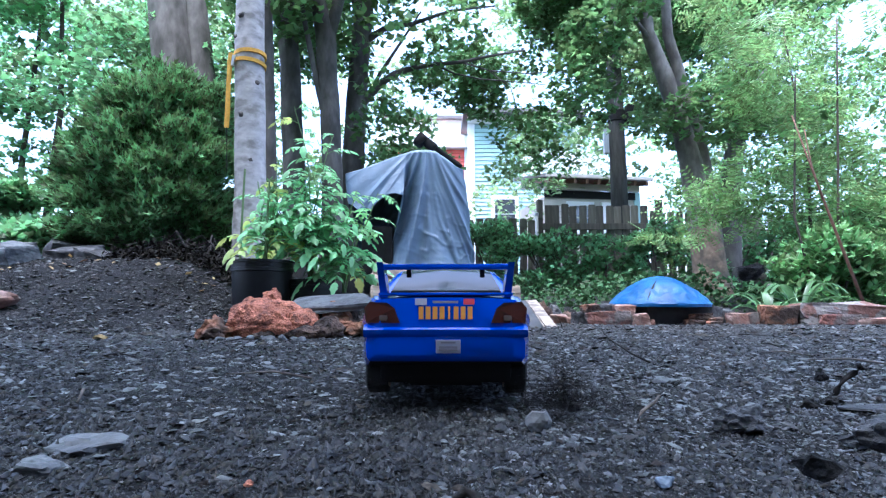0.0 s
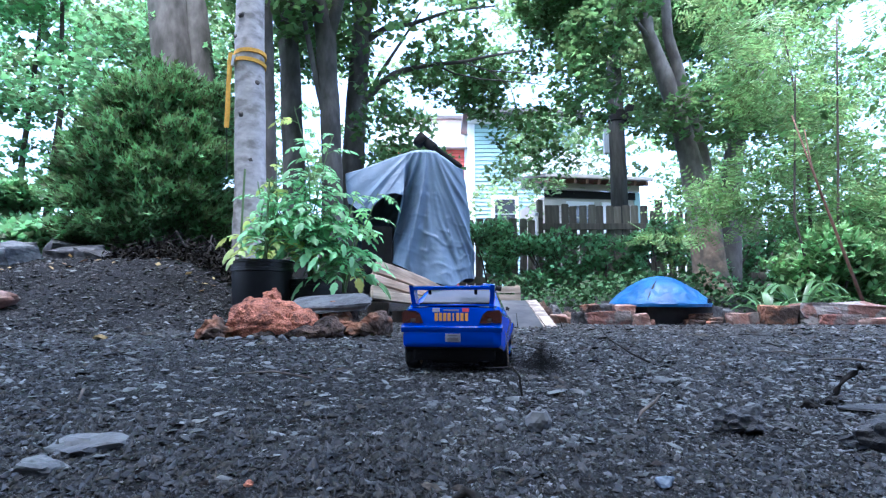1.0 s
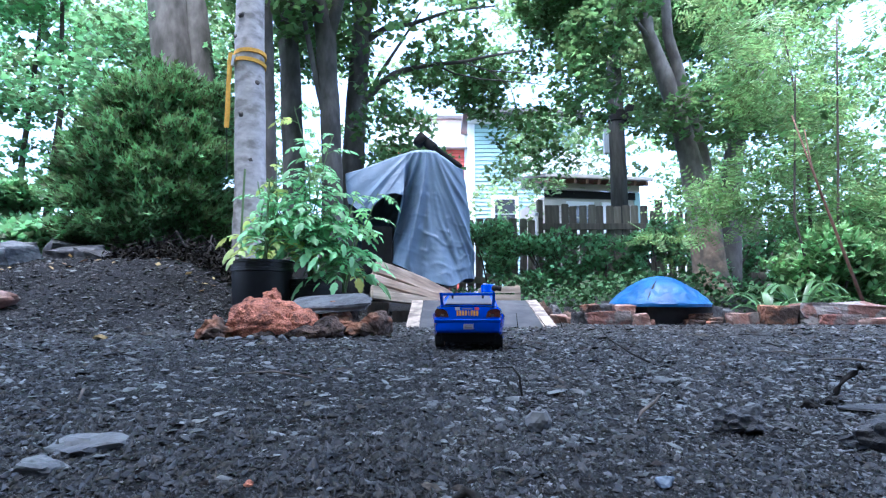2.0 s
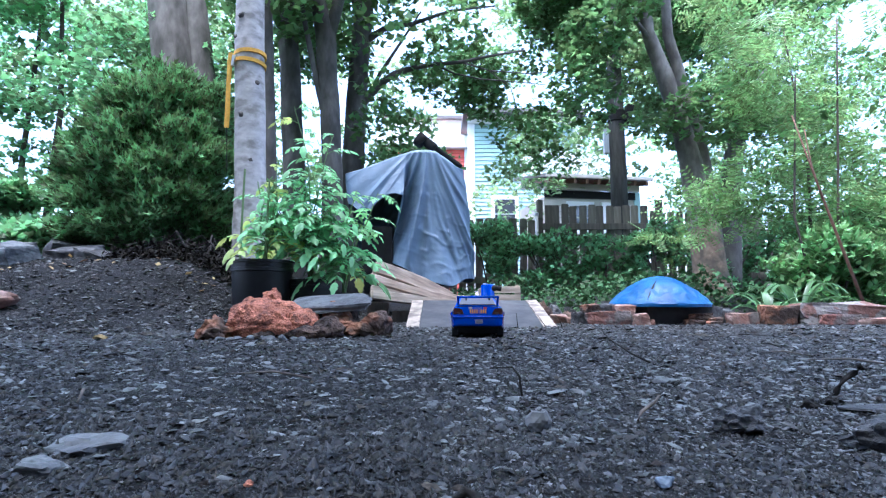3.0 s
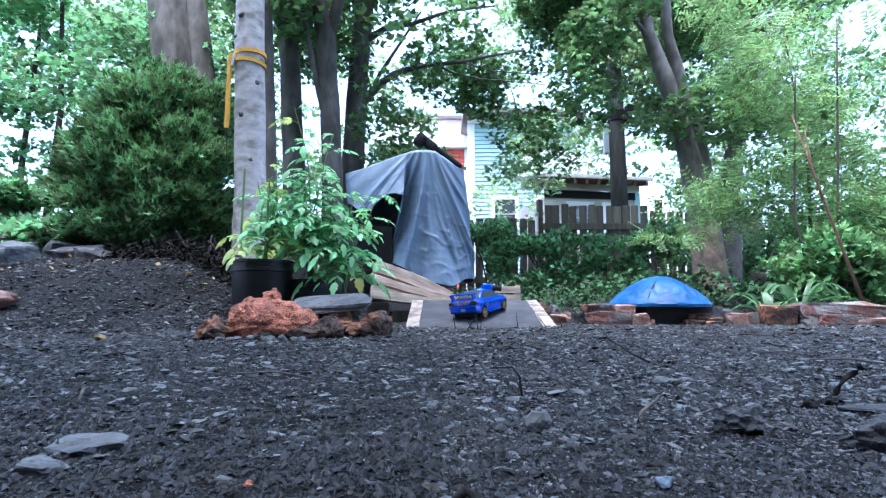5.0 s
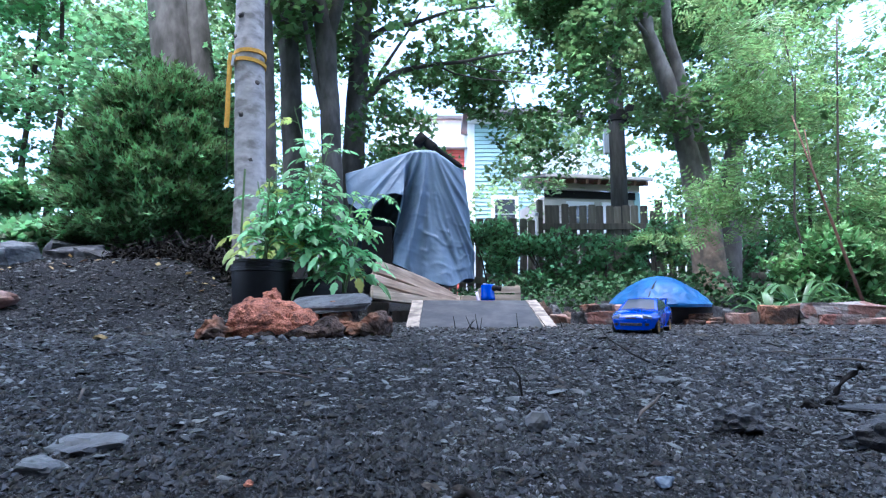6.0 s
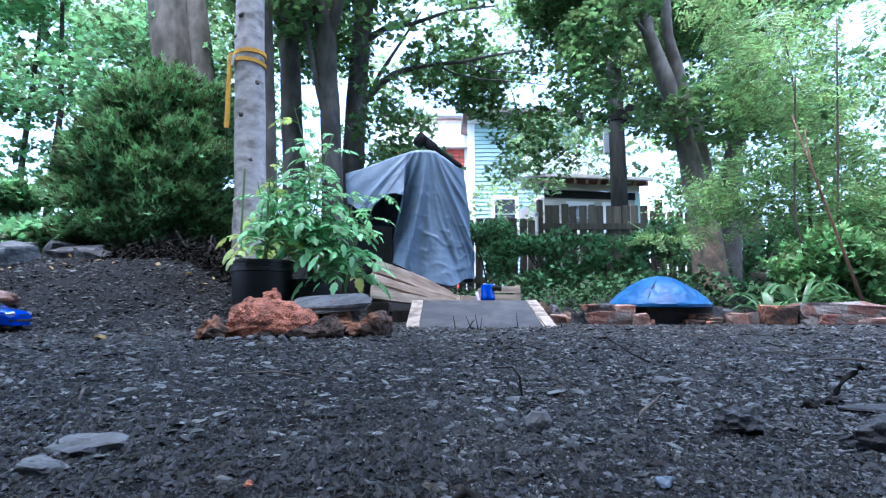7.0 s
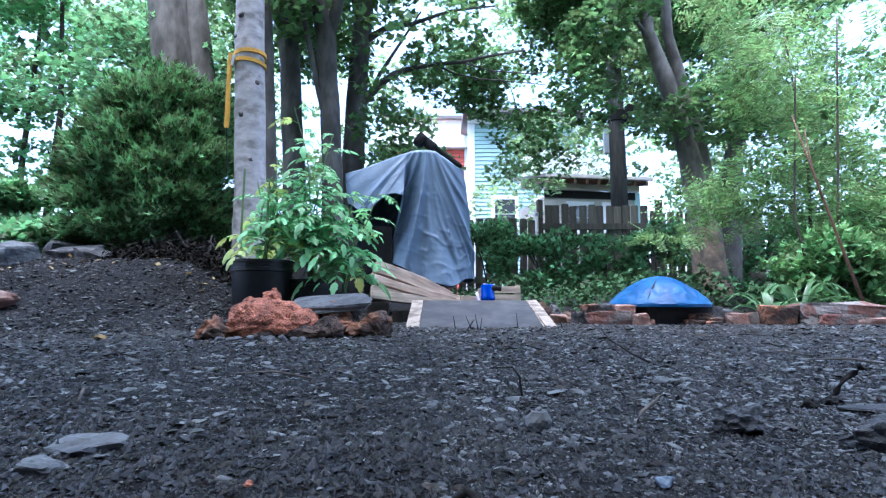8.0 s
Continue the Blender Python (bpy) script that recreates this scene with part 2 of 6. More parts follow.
def tube(bm, path, radii, sides=8, cap=True):
    """A tapering tube through points, with a radius at each."""
    rings = []
    up = Vector((0.13, 0.21, 0.97))
    for i, p in enumerate(path):
        p = Vector(p)
        a, c = Vector(path[max(0, i - 1)]), Vector(path[min(len(path) - 1, i + 1)])
        d = (c - a).normalized()
        u = d.cross(up if abs(d.dot(up)) < 0.9 else Vector((1, 0, 0))).normalized()
        w = d.cross(u)
        rings.append([bm.verts.new(p + (u * math.cos(k * math.tau / sides) + w * math.sin(k * math.tau / sides)) * radii[i]) for k in range(sides)])
    for r, s in zip(rings, rings[1:]):
        for k in range(sides):
            bm.faces.new((r[k], r[(k + 1) % sides], s[(k + 1) % sides], s[k]))
    if cap:
        bm.faces.new(rings[0][::-1])
        bm.faces.new(rings[-1])
    return bm


def turned(bm, profile, sides=24, m=Matrix(), ring=False):
    """A surface of revolution round z from (radius, height) pairs."""
    rings = [[bm.verts.new(m @ Vector((r * math.cos(k * math.tau / sides), r * math.sin(k * math.tau / sides), z))) for k in range(sides)] for r, z in profile]
    for r, s in zip(rings, rings[1:]):
        for k in range(sides):
            bm.faces.new((r[k], r[(k + 1) % sides], s[(k + 1) % sides], s[k]))
    if ring:
        for k in range(sides):
            bm.faces.new((rings[-1][k], rings[-1][(k + 1) % sides], rings[0][(k + 1) % sides], rings[0][k]))
    else:
        bm.faces.new(rings[0][::-1])
        bm.faces.new(rings[-1])
    return bm


def rough_stone(bm, sx, sy, sz, seed, cuts=3, jag=0.22, m=Matrix(), flat=0.0, cut_planes=9):
    """A broken stone: a cube sphere with facets and noise, its base cut level."""
    made = bmesh.ops.create_icosphere(bm, subdivisions=cuts, radius=0.5)
    rnd = random.Random(seed)
    planes = [(Vector((rnd.uniform(-1, 1), rnd.uniform(-1, 1), rnd.uniform(-0.8, 1))).normalized(), rnd.uniform(0.26, 0.42)) for _ in range(cut_planes)]
    off = Vector((seed * 3.7, seed * 1.3, 0))
    for v in made["verts"]:
        p = v.co.copy()
        for d, r in planes:
            over = p.dot(d) - r
            if over > 0:
                p -= d * over * 0.9
        p *= 1 + jag * noise.noise(p * 3.1 + off) + jag * 0.5 * noise.noise(p * 8 + off)
        p.z = max(p.z, -0.4)
        if flat:
            p.z = min(p.z, flat)
        v.co = m @ Vector((p.x * sx * 1.15, p.y * sy * 1.15, (p.z + 0.4) * sz * 1.25))
    return bm


def scatter(name, template, faces, places, turns, sizes, material, parent=None, smooth_shade=False):
    """Many copies of one small shape in one mesh. turns: (n,3,3), sizes: (n,) or (n,3)."""
    T = np.array(template, float)
    n, k = len(places), len(T)
    s = np.asarray(sizes, float).reshape(n, 1, -1)
    P = np.einsum("nij,nkj->nki", turns, T[None] * s) + np.asarray(places)[:, None, :]
    me = bpy.data.meshes.new(name)
    me.vertices.add(n * k)
    me.vertices.foreach_set("co", P.reshape(-1))
    lens = np.array([len(f) for f in faces])
    flat = np.array([i for f in faces for i in f])
    loops = (flat[None] + (np.arange(n) * k)[:, None]).reshape(-1)
    total = np.tile(lens, n)
    me.loops.add(len(loops))
    me.loops.foreach_set("vertex_index", loops)
    me.polygons.add(len(total))
    me.polygons.foreach_set("loop_start", np.concatenate(([0], np.cumsum(total)[:-1])))
    me.polygons.foreach_set("loop_total", total)
    me.update(calc_edges=True)
    return link_mesh(name, me, material, parent, "", smooth_shade)


def turns_from(rng, n, tilt=1.0, droop=0.0):
    """Random rotations: any heading, the blade's normal leaning from upright by up to tilt."""
    a, t, b = rng.uniform(0, math.tau, n), droop + tilt * rng.normal(0, 0.6, n), rng.uniform(-0.9, 0.9, n) * tilt
    ca, sa, ct, st, cb, sb = np.cos(a), np.sin(a), np.cos(t), np.sin(t), np.cos(b), np.sin(b)
    Z = np.zeros((n, 3, 3))
    Z[:, 0, 0], Z[:, 0, 1], Z[:, 1, 0], Z[:, 1, 1], Z[:, 2, 2] = ca, -sa, sa, ca, 1
    X = np.zeros((n, 3, 3))
    X[:, 0, 0], X[:, 1, 1], X[:, 1, 2], X[:, 2, 1], X[:, 2, 2] = 1, ct, -st, st, ct
    Y = np.zeros((n, 3, 3))
    Y[:, 1, 1], Y[:, 0, 0], Y[:, 0, 2], Y[:, 2, 0], Y[:, 2, 2] = 1, cb, sb, -sb, cb
    return Z @ X @ Y


MAPLE = [(0, 0, 0), (0.28, 0.12, -0.03), (0.52, 0.42, -0.08), (0.24, 0.52, -0.02), (0, 1.0, -0.10), (-0.24, 0.52, -0.02), (-0.52, 0.42, -0.08), (-0.28, 0.12, -0.03)]
MAPLE_F = [(0, 1, 2, 3), (0, 3, 4, 5), (0, 5, 6, 7)]
BLADE = [(0, 0, 0), (0.26, 0.4, -0.05), (0, 1, -0.12), (-0.26, 0.4, -0.05), (0, 0.45, 0.03)]
BLADE_F = [(0, 1, 4), (1, 2, 4), (2, 3, 4), (3, 0, 4)]
FEATHER = [(0, 0, 0)]
FEATHER_F = []
for _i in range(6):
    for _s in (-1, 1):
        _y, _k = 0.12 + 0.15 * _i, len(FEATHER)
        FEATHER += [(0, _y, 0), (_s * 0.13, _y + 0.0, -0.02), (_s * 0.26, _y + 0.07, -0.05), (_s * 0.11, _y + 0.085, -0.02)]
        FEATHER_F.append((_k, _k + 1, _k + 2, _k + 3) if _s > 0 else (_k + 3, _k + 2, _k + 1, _k))
SPRIG = [(0, 0, 0), (0.10, 0.5, 0.03), (0, 1, 0), (-0.10, 0.5, 0.03), (0.32, 0.62, -0.05), (0.08, 0.3, 0), (-0.32, 0.55, -0.05), (-0.08, 0.25, 0)]
SPRIG_F = [(0, 1, 2, 3), (5, 4, 1), (7, 3, 6)]


def clump_points(rng, clumps, n, shell=0.5):
    """n places in ellipsoids (x, y, z, rx, ry, rz), thicker towards their skins."""
    C = np.array(clumps)
    w = C[:, 3] * C[:, 4] * C[:, 5]
    pick = rng.choice(len(C), n, p=w / w.sum())
    d = rng.normal(size=(n, 3))
    d /= np.linalg.norm(d, axis=1)[:, None]
    r = rng.uniform(0, 1, n) ** (1 / 3) * (1 - shell) + shell * rng.uniform(0.75, 1.05, n)
    return C[pick, :3] + d * r[:, None] * C[pick, 3:]


def leaves(name, clumps, n, size, material, parent=None, template=MAPLE, faces=MAPLE_F, seed=1, tilt=1.0, droop=0.0, shell=0.4, keep=None):
    rng = np.random.default_rng(seed)
    P = clump_points(rng, clumps, n, shell)
    if keep is not None:
        P = P[[keep(*p) for p in P]]
    return scatter(name, template, faces, P, turns_from(rng, len(P), tilt, droop), rng.uniform(0.6, 1.25, len(P)) * size, material, parent)


# ---- ground ----
def build_ground():
    ys = [-60, -30, -12, -6, -3, -1.5, -0.8, -0.4, -0.15]
    y = 0.02
    while y < 4.4:
        ys.append(y)
        y += 0.005 + 0.0065 * y
    while y < 14:
        ys.append(y)
        y += 0.12
    ys += [16, 20, 28, 40, 70, 130, 300, 900]
    half = []
    x = 0.0
    while x < 3.8:
        half.append(x)
        x += 0.009 + 0.009 * x
    half += [4.2, 4.8, 5.6, 7, 9, 13, 20, 40, 90, 300, 900]
    xs = [-v for v in half[:0:-1]] + half
    co = [(a, b, ground_z(a, b)) for b in ys for a in xs]
    w = len(xs)
    faces = [(j * w + i, j * w + i + 1, (j + 1) * w + i + 1, (j + 1) * w + i) for j in range(len(ys) - 1) for i in range(w - 1)]
    me = bpy.data.meshes.new("ground")
    me.from_pydata(co, [], faces)
    tagged(link_mesh("ground", me, SOIL), "dark damp soil of a back yard mixed with gravel and wood chips", "ground", kind="structure")


SHARD_A = ([(0.5, 0.05, 0), (0.1, 0.42, 0.02), (-0.5, 0.2, -0.02), (-0.3, -0.4, 0), (0.25, -0.3, 0.03), (0.1, 0.05, 0.5), (-0.2, -0.05, 0.42)], [(0, 1, 5), (1, 2, 6, 5), (2, 3, 6), (3, 4, 5, 6), (4, 0, 5)])
SHARD_B = ([(0.62, 0, 0), (0.0, 0.3, 0), (-0.6, 0.12, 0), (-0.45, -0.22, 0), (0.2, -0.33, 0), (0.3, 0.0, 0.45), (-0.35, 0.0, 0.5)], [(0, 1, 5), (1, 2, 6, 5), (2, 3, 6), (3, 4, 5, 6), (4, 0, 5)])
SHARD_C = ([(0.4, -0.3, 0), (0.45, 0.35, 0), (-0.42, 0.3, 0), (-0.3, -0.42, 0), (0.05, 0.0, 0.75)], [(0, 1, 4), (1, 2, 4), (2, 3, 4), (3, 0, 4)])
SHARD_D = ([(1.1, 0.05, 0), (0.2, 0.13, 0.02), (-1.0, 0.06, 0), (-0.9, -0.09, 0), (0.5, -0.13, 0), (0.4, 0.0, 0.25), (-0.6, 0, 0.2)], [(0, 1, 5), (1, 2, 6, 5), (2, 3, 6), (3, 4, 5, 6), (4, 0, 5)])
SHARDS = (SHARD_A, SHARD_B, SHARD_C, SHARD_D)


def chip_cloud(name, n, near, far, size, material, label, category, seed, flat=0.3, power=1.0, kinds=(0, 1, 2, 3), tilt=0.55, tail=3.0, side=0.0):
    """Loose angular crumbs on the ground before the lens: many small, few large, denser close by."""
    for i in kinds:
        rng = np.random.default_rng(seed * 10 + i)
        m = int(n * 1.15) // len(kinds)
        d = near * (far / near) ** (rng.uniform(0, 1, m) ** power)
        x = np.where(rng.uniform(0, 1, m) < 0.7, rng.uniform(-1, 1, m), rng.normal(0, 1.5, m)) * (0.16 + d * 0.95)
        x = np.where(rng.uniform(0, 1, m) < side, np.abs(x), x)  # more of them on one side of the yard
        s = (0.28 + 0.72 * rng.uniform(0, 1, m) ** tail) * size * (0.24 + 0.76 * np.sqrt(d))
        # larger crumbs gather in drifts
        s = s * np.array([1.0 + 0.35 * noise.noise((a * 3.2, b * 3.2, 2.0)) for a, b in zip(x, d)])
        z = np.array([ground_z(a, b) for a, b in zip(x, d)]) + s * flat * 0.05
        sizes = np.stack([s * rng.uniform(0.7, 1.5, m), s * rng.uniform(0.6, 1.2, m), s * flat * rng.uniform(0.5, 2.0, m)], 1)
        t, f = SHARDS[i]
        tagged(scatter(name, t, f, np.stack([x, d, z], 1), turns_from(rng, m, tilt), sizes, material), label, category, kind="stuff")


def stone(name, x, y, sx, sy, sz, seed, material, label, rz=0, z=None, rx=0, ry=0, cuts=3, jag=0.22, flat=0.0, group="", sink=0.006, category="stone", cut_planes=9):
    bm = rough_stone(bmesh.new(), sx, sy, sz, seed, cuts, jag, flat=flat, cut_planes=cut_planes)
    ob = part(name, bm, material, smooth_shade=False)
    ob.matrix_world = pose(x, y, (ground_z(x, y) if z is None else z) - sink, rx, ry, rz)
    return tagged(ob, label, category, group)


def slab_stone(name, x, y, z, sx, sy, sz, seed, material, label, rx=0, ry=0, rz=0, group=""):
    """An angular broken slab: a box with skewed corners, chipped edges and a slightly uneven skin."""
    rnd = random.Random(seed)
    bm = boxed(1, 1, 1)
    for v in bm.verts:
        v.co += Vector((rnd.uniform(-0.13, 0.13), rnd.uniform(-0.13, 0.13), rnd.uniform(-0.16, 0.16)))
    bmesh.ops.subdivide_edges(bm, edges=bm.edges, cuts=7, use_grid_fill=True)
    off = Vector((seed * 2.3, seed * 5.1, seed))
    for v in bm.verts:
        p = v.co.copy()
        edge = sorted(abs(q) for q in p)
        chip = max(0.0, edge[1] - 0.36) * (0.35 + 0.9 * max(0.0, noise.noise(p * 4 + off)))
        p *= 1 - chip
        p += Vector([noise.noise(p * 2.2 + off + Vector((9 * q, 0, 0))) for q in range(3)]) * 0.05 + Vector([noise.noise(p * 11 + off + Vector((9 * q, 0, 0))) for q in range(3)]) * 0.022
        v.co = Vector((p.x * sx, p.y * sy, p.z * sz))
    ob = part(name, bm, material)
    ob.matrix_world = pose(x, y, z + sz / 2 - 0.008, rx, ry, rz)
    return tagged(ob, label, "rock", group)


def lumpy_rock(name, x, y, lumps, material, label, seed, cuts=4, jag=0.2):
    """One rock whose mass is several grown-together lumps (dx, dy, dz, sx, sy, sz)."""
    bm = bmesh.new()
    for i, (dx, dy, dz, sx, sy, sz) in enumerate(lumps):
        rough_stone(bm, sx, sy, sz, seed + i, cuts, jag, pose(dx, dy, dz, 0, 0, 40 * i), cut_planes=2)
    for v in bm.verts:
        v.co += Vector([noise.noise(v.co * 38 + Vector((9 * q, seed, 0))) for q in range(3)]) * 0.007
    ob = part(name, bm, material)
    ob.matrix_world = pose(x, y, ground_z(x, y) - 0.008)
    return tagged(ob, label, "rock")


# ---- trees ----
def tree(name, label, stems, clumps, n, size, bark, leaf, seed, template=MAPLE, faces=MAPLE_F, sides=14, limbs=(), droop=0.3, tilt=0.9, knots=0.05):
    root = thing(name, label, "tree", Matrix.Translation((stems[0][0][0], stems[0][0][1], ground_z(*stems[0][0][:2]) - 0.05)))
    base = root.matrix_world.translation
    for i, stem in enumerate(stems):
        bm = bmesh.new()
        path, radii = [], []
        for (a, b) in zip(stem, stem[1:]):
            for k in range(6):
                f = k / 6
                path.append(Vector(a[:3]).lerp(Vector(b[:3]), f) - base)
                radii.append(a[3] * (1 - f) + b[3] * f)
        path.append(Vector(stem[-1][:3]) - base)
        radii.append(stem[-1][3])
        tube(bm, path, radii, sides)
        for v in bm.verts:
            c = v.co + base
            v.co += Vector((noise.noise(c * 2.1), noise.noise(c * 2.1 + Vector((9, 0, 0))), 0)) * knots * radii[0] * 2
            v.co += Vector((noise.noise(c * 9), noise.noise(c * 9 + Vector((5, 0, 0))), 0)) * knots * radii[0]
        part("trunk" if i == 0 else "stem", bm, bark, root, smooth_shade=True)
    for limb in limbs:
        bm = bmesh.new()
        tube(bm, [Vector(p[:3]) - base for p in limb], [p[3] for p in limb], 7)
        part("limb", bm, bark, root, smooth_shade=True)
    if n:
        crown = leaves("crown", [(c[0] - base.x, c[1] - base.y, c[2] - base.z, *c[3:]) for c in clumps], n, size, leaf, root, template, faces, seed, tilt, droop)
        tagged(crown, kind="stuff")
    return root


def clump_field(seed, count, xr, yr, zr, r=(0.28, 0.6), skip=None):
    rnd = random.Random(seed)
    out = []
    while len(out) < count:
        x, y, z = rnd.uniform(*xr), rnd.uniform(*yr), rnd.uniform(*zr)
        if skip and skip(x, y, z):
            continue
        s = rnd.uniform(*r)
        out.append((x, y, z, s * rnd.uniform(0.8, 1.4), s * rnd.uniform(0.8, 1.3), s * rnd.uniform(0.45, 0.8)))
    return out


def open_sky(x, y, z):
    """Gaps of the canopy where the sky stands open between the crowns."""
    u, v = x / y, (z - 0.113) / y
    if y < 6.5 and v > 0.36 and abs(u + 0.535) < 0.095:
        return True
    if abs(u - 0.341) < 0.036 and y < 9.3:
        return True
    if y < 7.2 and 0.22 < v < 0.62 and abs(u - (0.421 + (0.61 - v) * 0.19)) < (0.09 if y < 6.6 else 0.05):
        return True
    gaps = ((0.030, 0.278, 0.050), (0.095, 0.33, 0.045), (0.17, 0.40, 0.035), (0.20, 0.43, 0.035), (0.235, 0.35, 0.035), (0.29, 0.25, 0.05), (0.09, 0.225, 0.03), (-0.106, 0.516, 0.062), (-0.216, 0.411, 0.047), (-0.225, 0.32, 0.039), (0.007, 0.371, 0.056), (0.209, 0.51, 0.047), (0.27, 0.28, 0.047), (0.417, 0.269, 0.067), (0.784, 0.54, 0.062), (0.845, 0.463, 0.051), (0.833, 0.263, 0.051), (0.345, 0.54, 0.031), (0.128, 0.308, 0.034), (-0.653, 0.463, 0.031), (-0.815, 0.54, 0.045), (-0.525, 0.377, 0.001), (0.666, 0.457, 0.028), (0.086, 0.552, 0.022), (0.544, 0.481, 0.028), (-0.071, 0.411, 0.028))
    return any((u - a) ** 2 + (v - b) ** 2 < r * r for a, b, r in gaps)


def build_trees():
    tree("maple_tree", "grey double-stemmed maple behind the evergreen shrub", [
        [(-3.35, 6.5, 0.3, 0.31), (-3.44, 6.5, 3.0, 0.26), (-3.60, 6.5, 4.2, 0.24), (-3.7, 6.5, 8, 0.18)],
        [(-3.05, 6.6, 0.3, 0.2), (-3.12, 6.6, 3.0, 0.16), (-3.32, 6.6, 4.2, 0.14), (-3.3, 6.6, 7.5, 0.1)]],
        clump_field(1, 49, (-6.0, -2.0), (6.8, 8.5), (2.9, 6.2), skip=open_sky), 7600, 0.092, BARK, LEAF, 11)
    tree("strapped_tree", "pale smooth-barked young maple with a yellow strap tied round it", [
        [(-1.555, 4.2, 0.25, 0.14), (-1.56, 4.2, 1.0, 0.125), (-1.592, 4.2, 1.8, 0.12), (-1.63, 4.2, 2.8, 0.115), (-1.7, 4.2, 5.5, 0.09)]],
        clump_field(2, 17, (-2.6, -0.6), (4.6, 6.0), (3.3, 5.0)), 1700, 0.12, BARK_PALE, LEAF, 12, knots=0.03)
    trunk = bpy.data.objects["strapped_tree"]
    for i, (dx, z, s) in enumerate(((-0.03, 2.46, 0.06), (0.085, 1.90, 0.05), (-0.03, 1.62, 0.055), (-0.085, 2.3, 0.04), (0.04, 1.25, 0.04))):
        bm = rough_stone(bmesh.new(), s, s * 0.6, s * 0.8, 400 + i, 2, 0.3)
        k = part("knot", bm, BARK, trunk, smooth_shade=True)
        x = -1.56 - (z - 1.0) * 0.04
        k.location = Vector((x + dx, 4.2 - math.sqrt(max(0.0, 0.0140 - dx * dx)) + 0.004, z)) - trunk.location
    tree("slim_tree", "slim grey maple standing behind the strapped tree", [
        [(-1.80, 5.5, 0.2, 0.085), (-1.835, 5.5, 1.4, 0.075), (-1.96, 5.5, 3.5, 0.07), (-2.05, 5.5, 6, 0.05)]],
        clump_field(3, 11, (-2.8, -1.2), (5.6, 6.5), (3.6, 5.0)), 1200, 0.12, BARK, LEAF, 13)
    tree("maple_tree", "grey-brown maple in a row of trunks", [
        [(-1.80, 6.5, 0.2, 0.17), (-1.87, 6.5, 1.75, 0.14), (-1.97, 6.5, 3.2, 0.125), (-2.08, 6.5, 4.2, 0.12), (-2.2, 6.5, 7, 0.08)]],
        clump_field(4, 17, (-3.2, -1.0), (6.4, 8.0), (3.4, 6.0), skip=open_sky), 3200, 0.10, BARK, LEAF, 14)
    tree("forked_tree", "dark forked maple trunk behind the potted plants", [
        [(-1.24, 6.0, 0.2, 0.15), (-1.27, 6.0, 1.36, 0.125), (-1.33, 6.0, 2.4, 0.115), (-1.40, 6.0, 3.35, 0.12), (-1.54, 6.0, 3.9, 0.08), (-1.75, 6.0, 6, 0.05)],
        [(-1.39, 6.0, 3.2, 0.08), (-1.25, 6.0, 3.8, 0.07), (-1.0, 6.1, 6, 0.04)],
        [(-1.28, 6.0, 1.9, 0.04), (-1.45, 5.95, 2.6, 0.035), (-1.62, 5.9, 3.4, 0.03), (-1.8, 5.9, 4.4, 0.02)]],
        clump_field(5, 17, (-2.4, -0.2), (6.2, 7.4), (3.4, 5.6), skip=open_sky), 3200, 0.10, BARK, LEAF, 15)
    lower = [[(-1.16, 7, 2.82, 0.075), (-1.02, 6.97, 2.98, 0.062), (-0.86, 6.95, 3.14, 0.052), (-0.66, 6.9, 3.26, 0.044), (-0.40, 6.87, 3.33, 0.036), (-0.12, 6.85, 3.37, 0.030), (0.25, 6.8, 3.38, 0.024), (0.62, 6.75, 3.44, 0.018), (1.10, 6.7, 3.50, 0.011)],
             [(-0.98, 6.96, 3.02, 0.034), (-0.88, 6.95, 3.26, 0.028), (-0.70, 6.9, 3.52, 0.023), (-0.55, 6.87, 3.74, 0.018), (-0.30, 6.8, 4.1, 0.010)],
             [(-1.12, 7, 3.75, 0.055), (-0.82, 6.93, 3.92, 0.040), (-0.42, 6.85, 3.95, 0.030), (0.1, 6.75, 4.08, 0.020), (0.7, 6.7, 4.12, 0.010)],
             [(-0.12, 6.85, 3.37, 0.016), (0.15, 6.8, 3.22, 0.013), (0.5, 6.75, 3.12, 0.010), (0.95, 6.7, 3.06, 0.007), (1.5, 6.65, 2.98, 0.004)]]
    upper = [[(-1.10, 7, 4.15, 0.050), (-1.35, 6.95, 4.5, 0.035), (-1.6, 6.9, 5.1, 0.02)],
             [(0.25, 6.8, 3.38, 0.012), (0.62, 6.78, 3.25, 0.010), (1.15, 6.74, 3.19, 0.007), (1.7, 6.7, 3.22, 0.004)],
             [(0.62, 6.78, 3.25, 0.008), (0.9, 6.75, 3.0, 0.006), (1.0, 6.7, 2.6, 0.004)]]
    tree("maple_tree", "grey-brown maple with a long limb reaching sideways", [
        [(-1.25, 7.0, 0.2, 0.19), (-1.22, 7.0, 2.0, 0.155), (-1.18, 7.0, 3.15, 0.14), (-1.10, 7.0, 4.4, 0.13), (-1.0, 7, 7.5, 0.08)]],
        clump_field(6, 66, (-0.9, 3.0), (6.2, 8.6), (1.95, 6.0), skip=open_sky), 15500, 0.094, BARK, LEAF, 16,
        limbs=lower + upper)
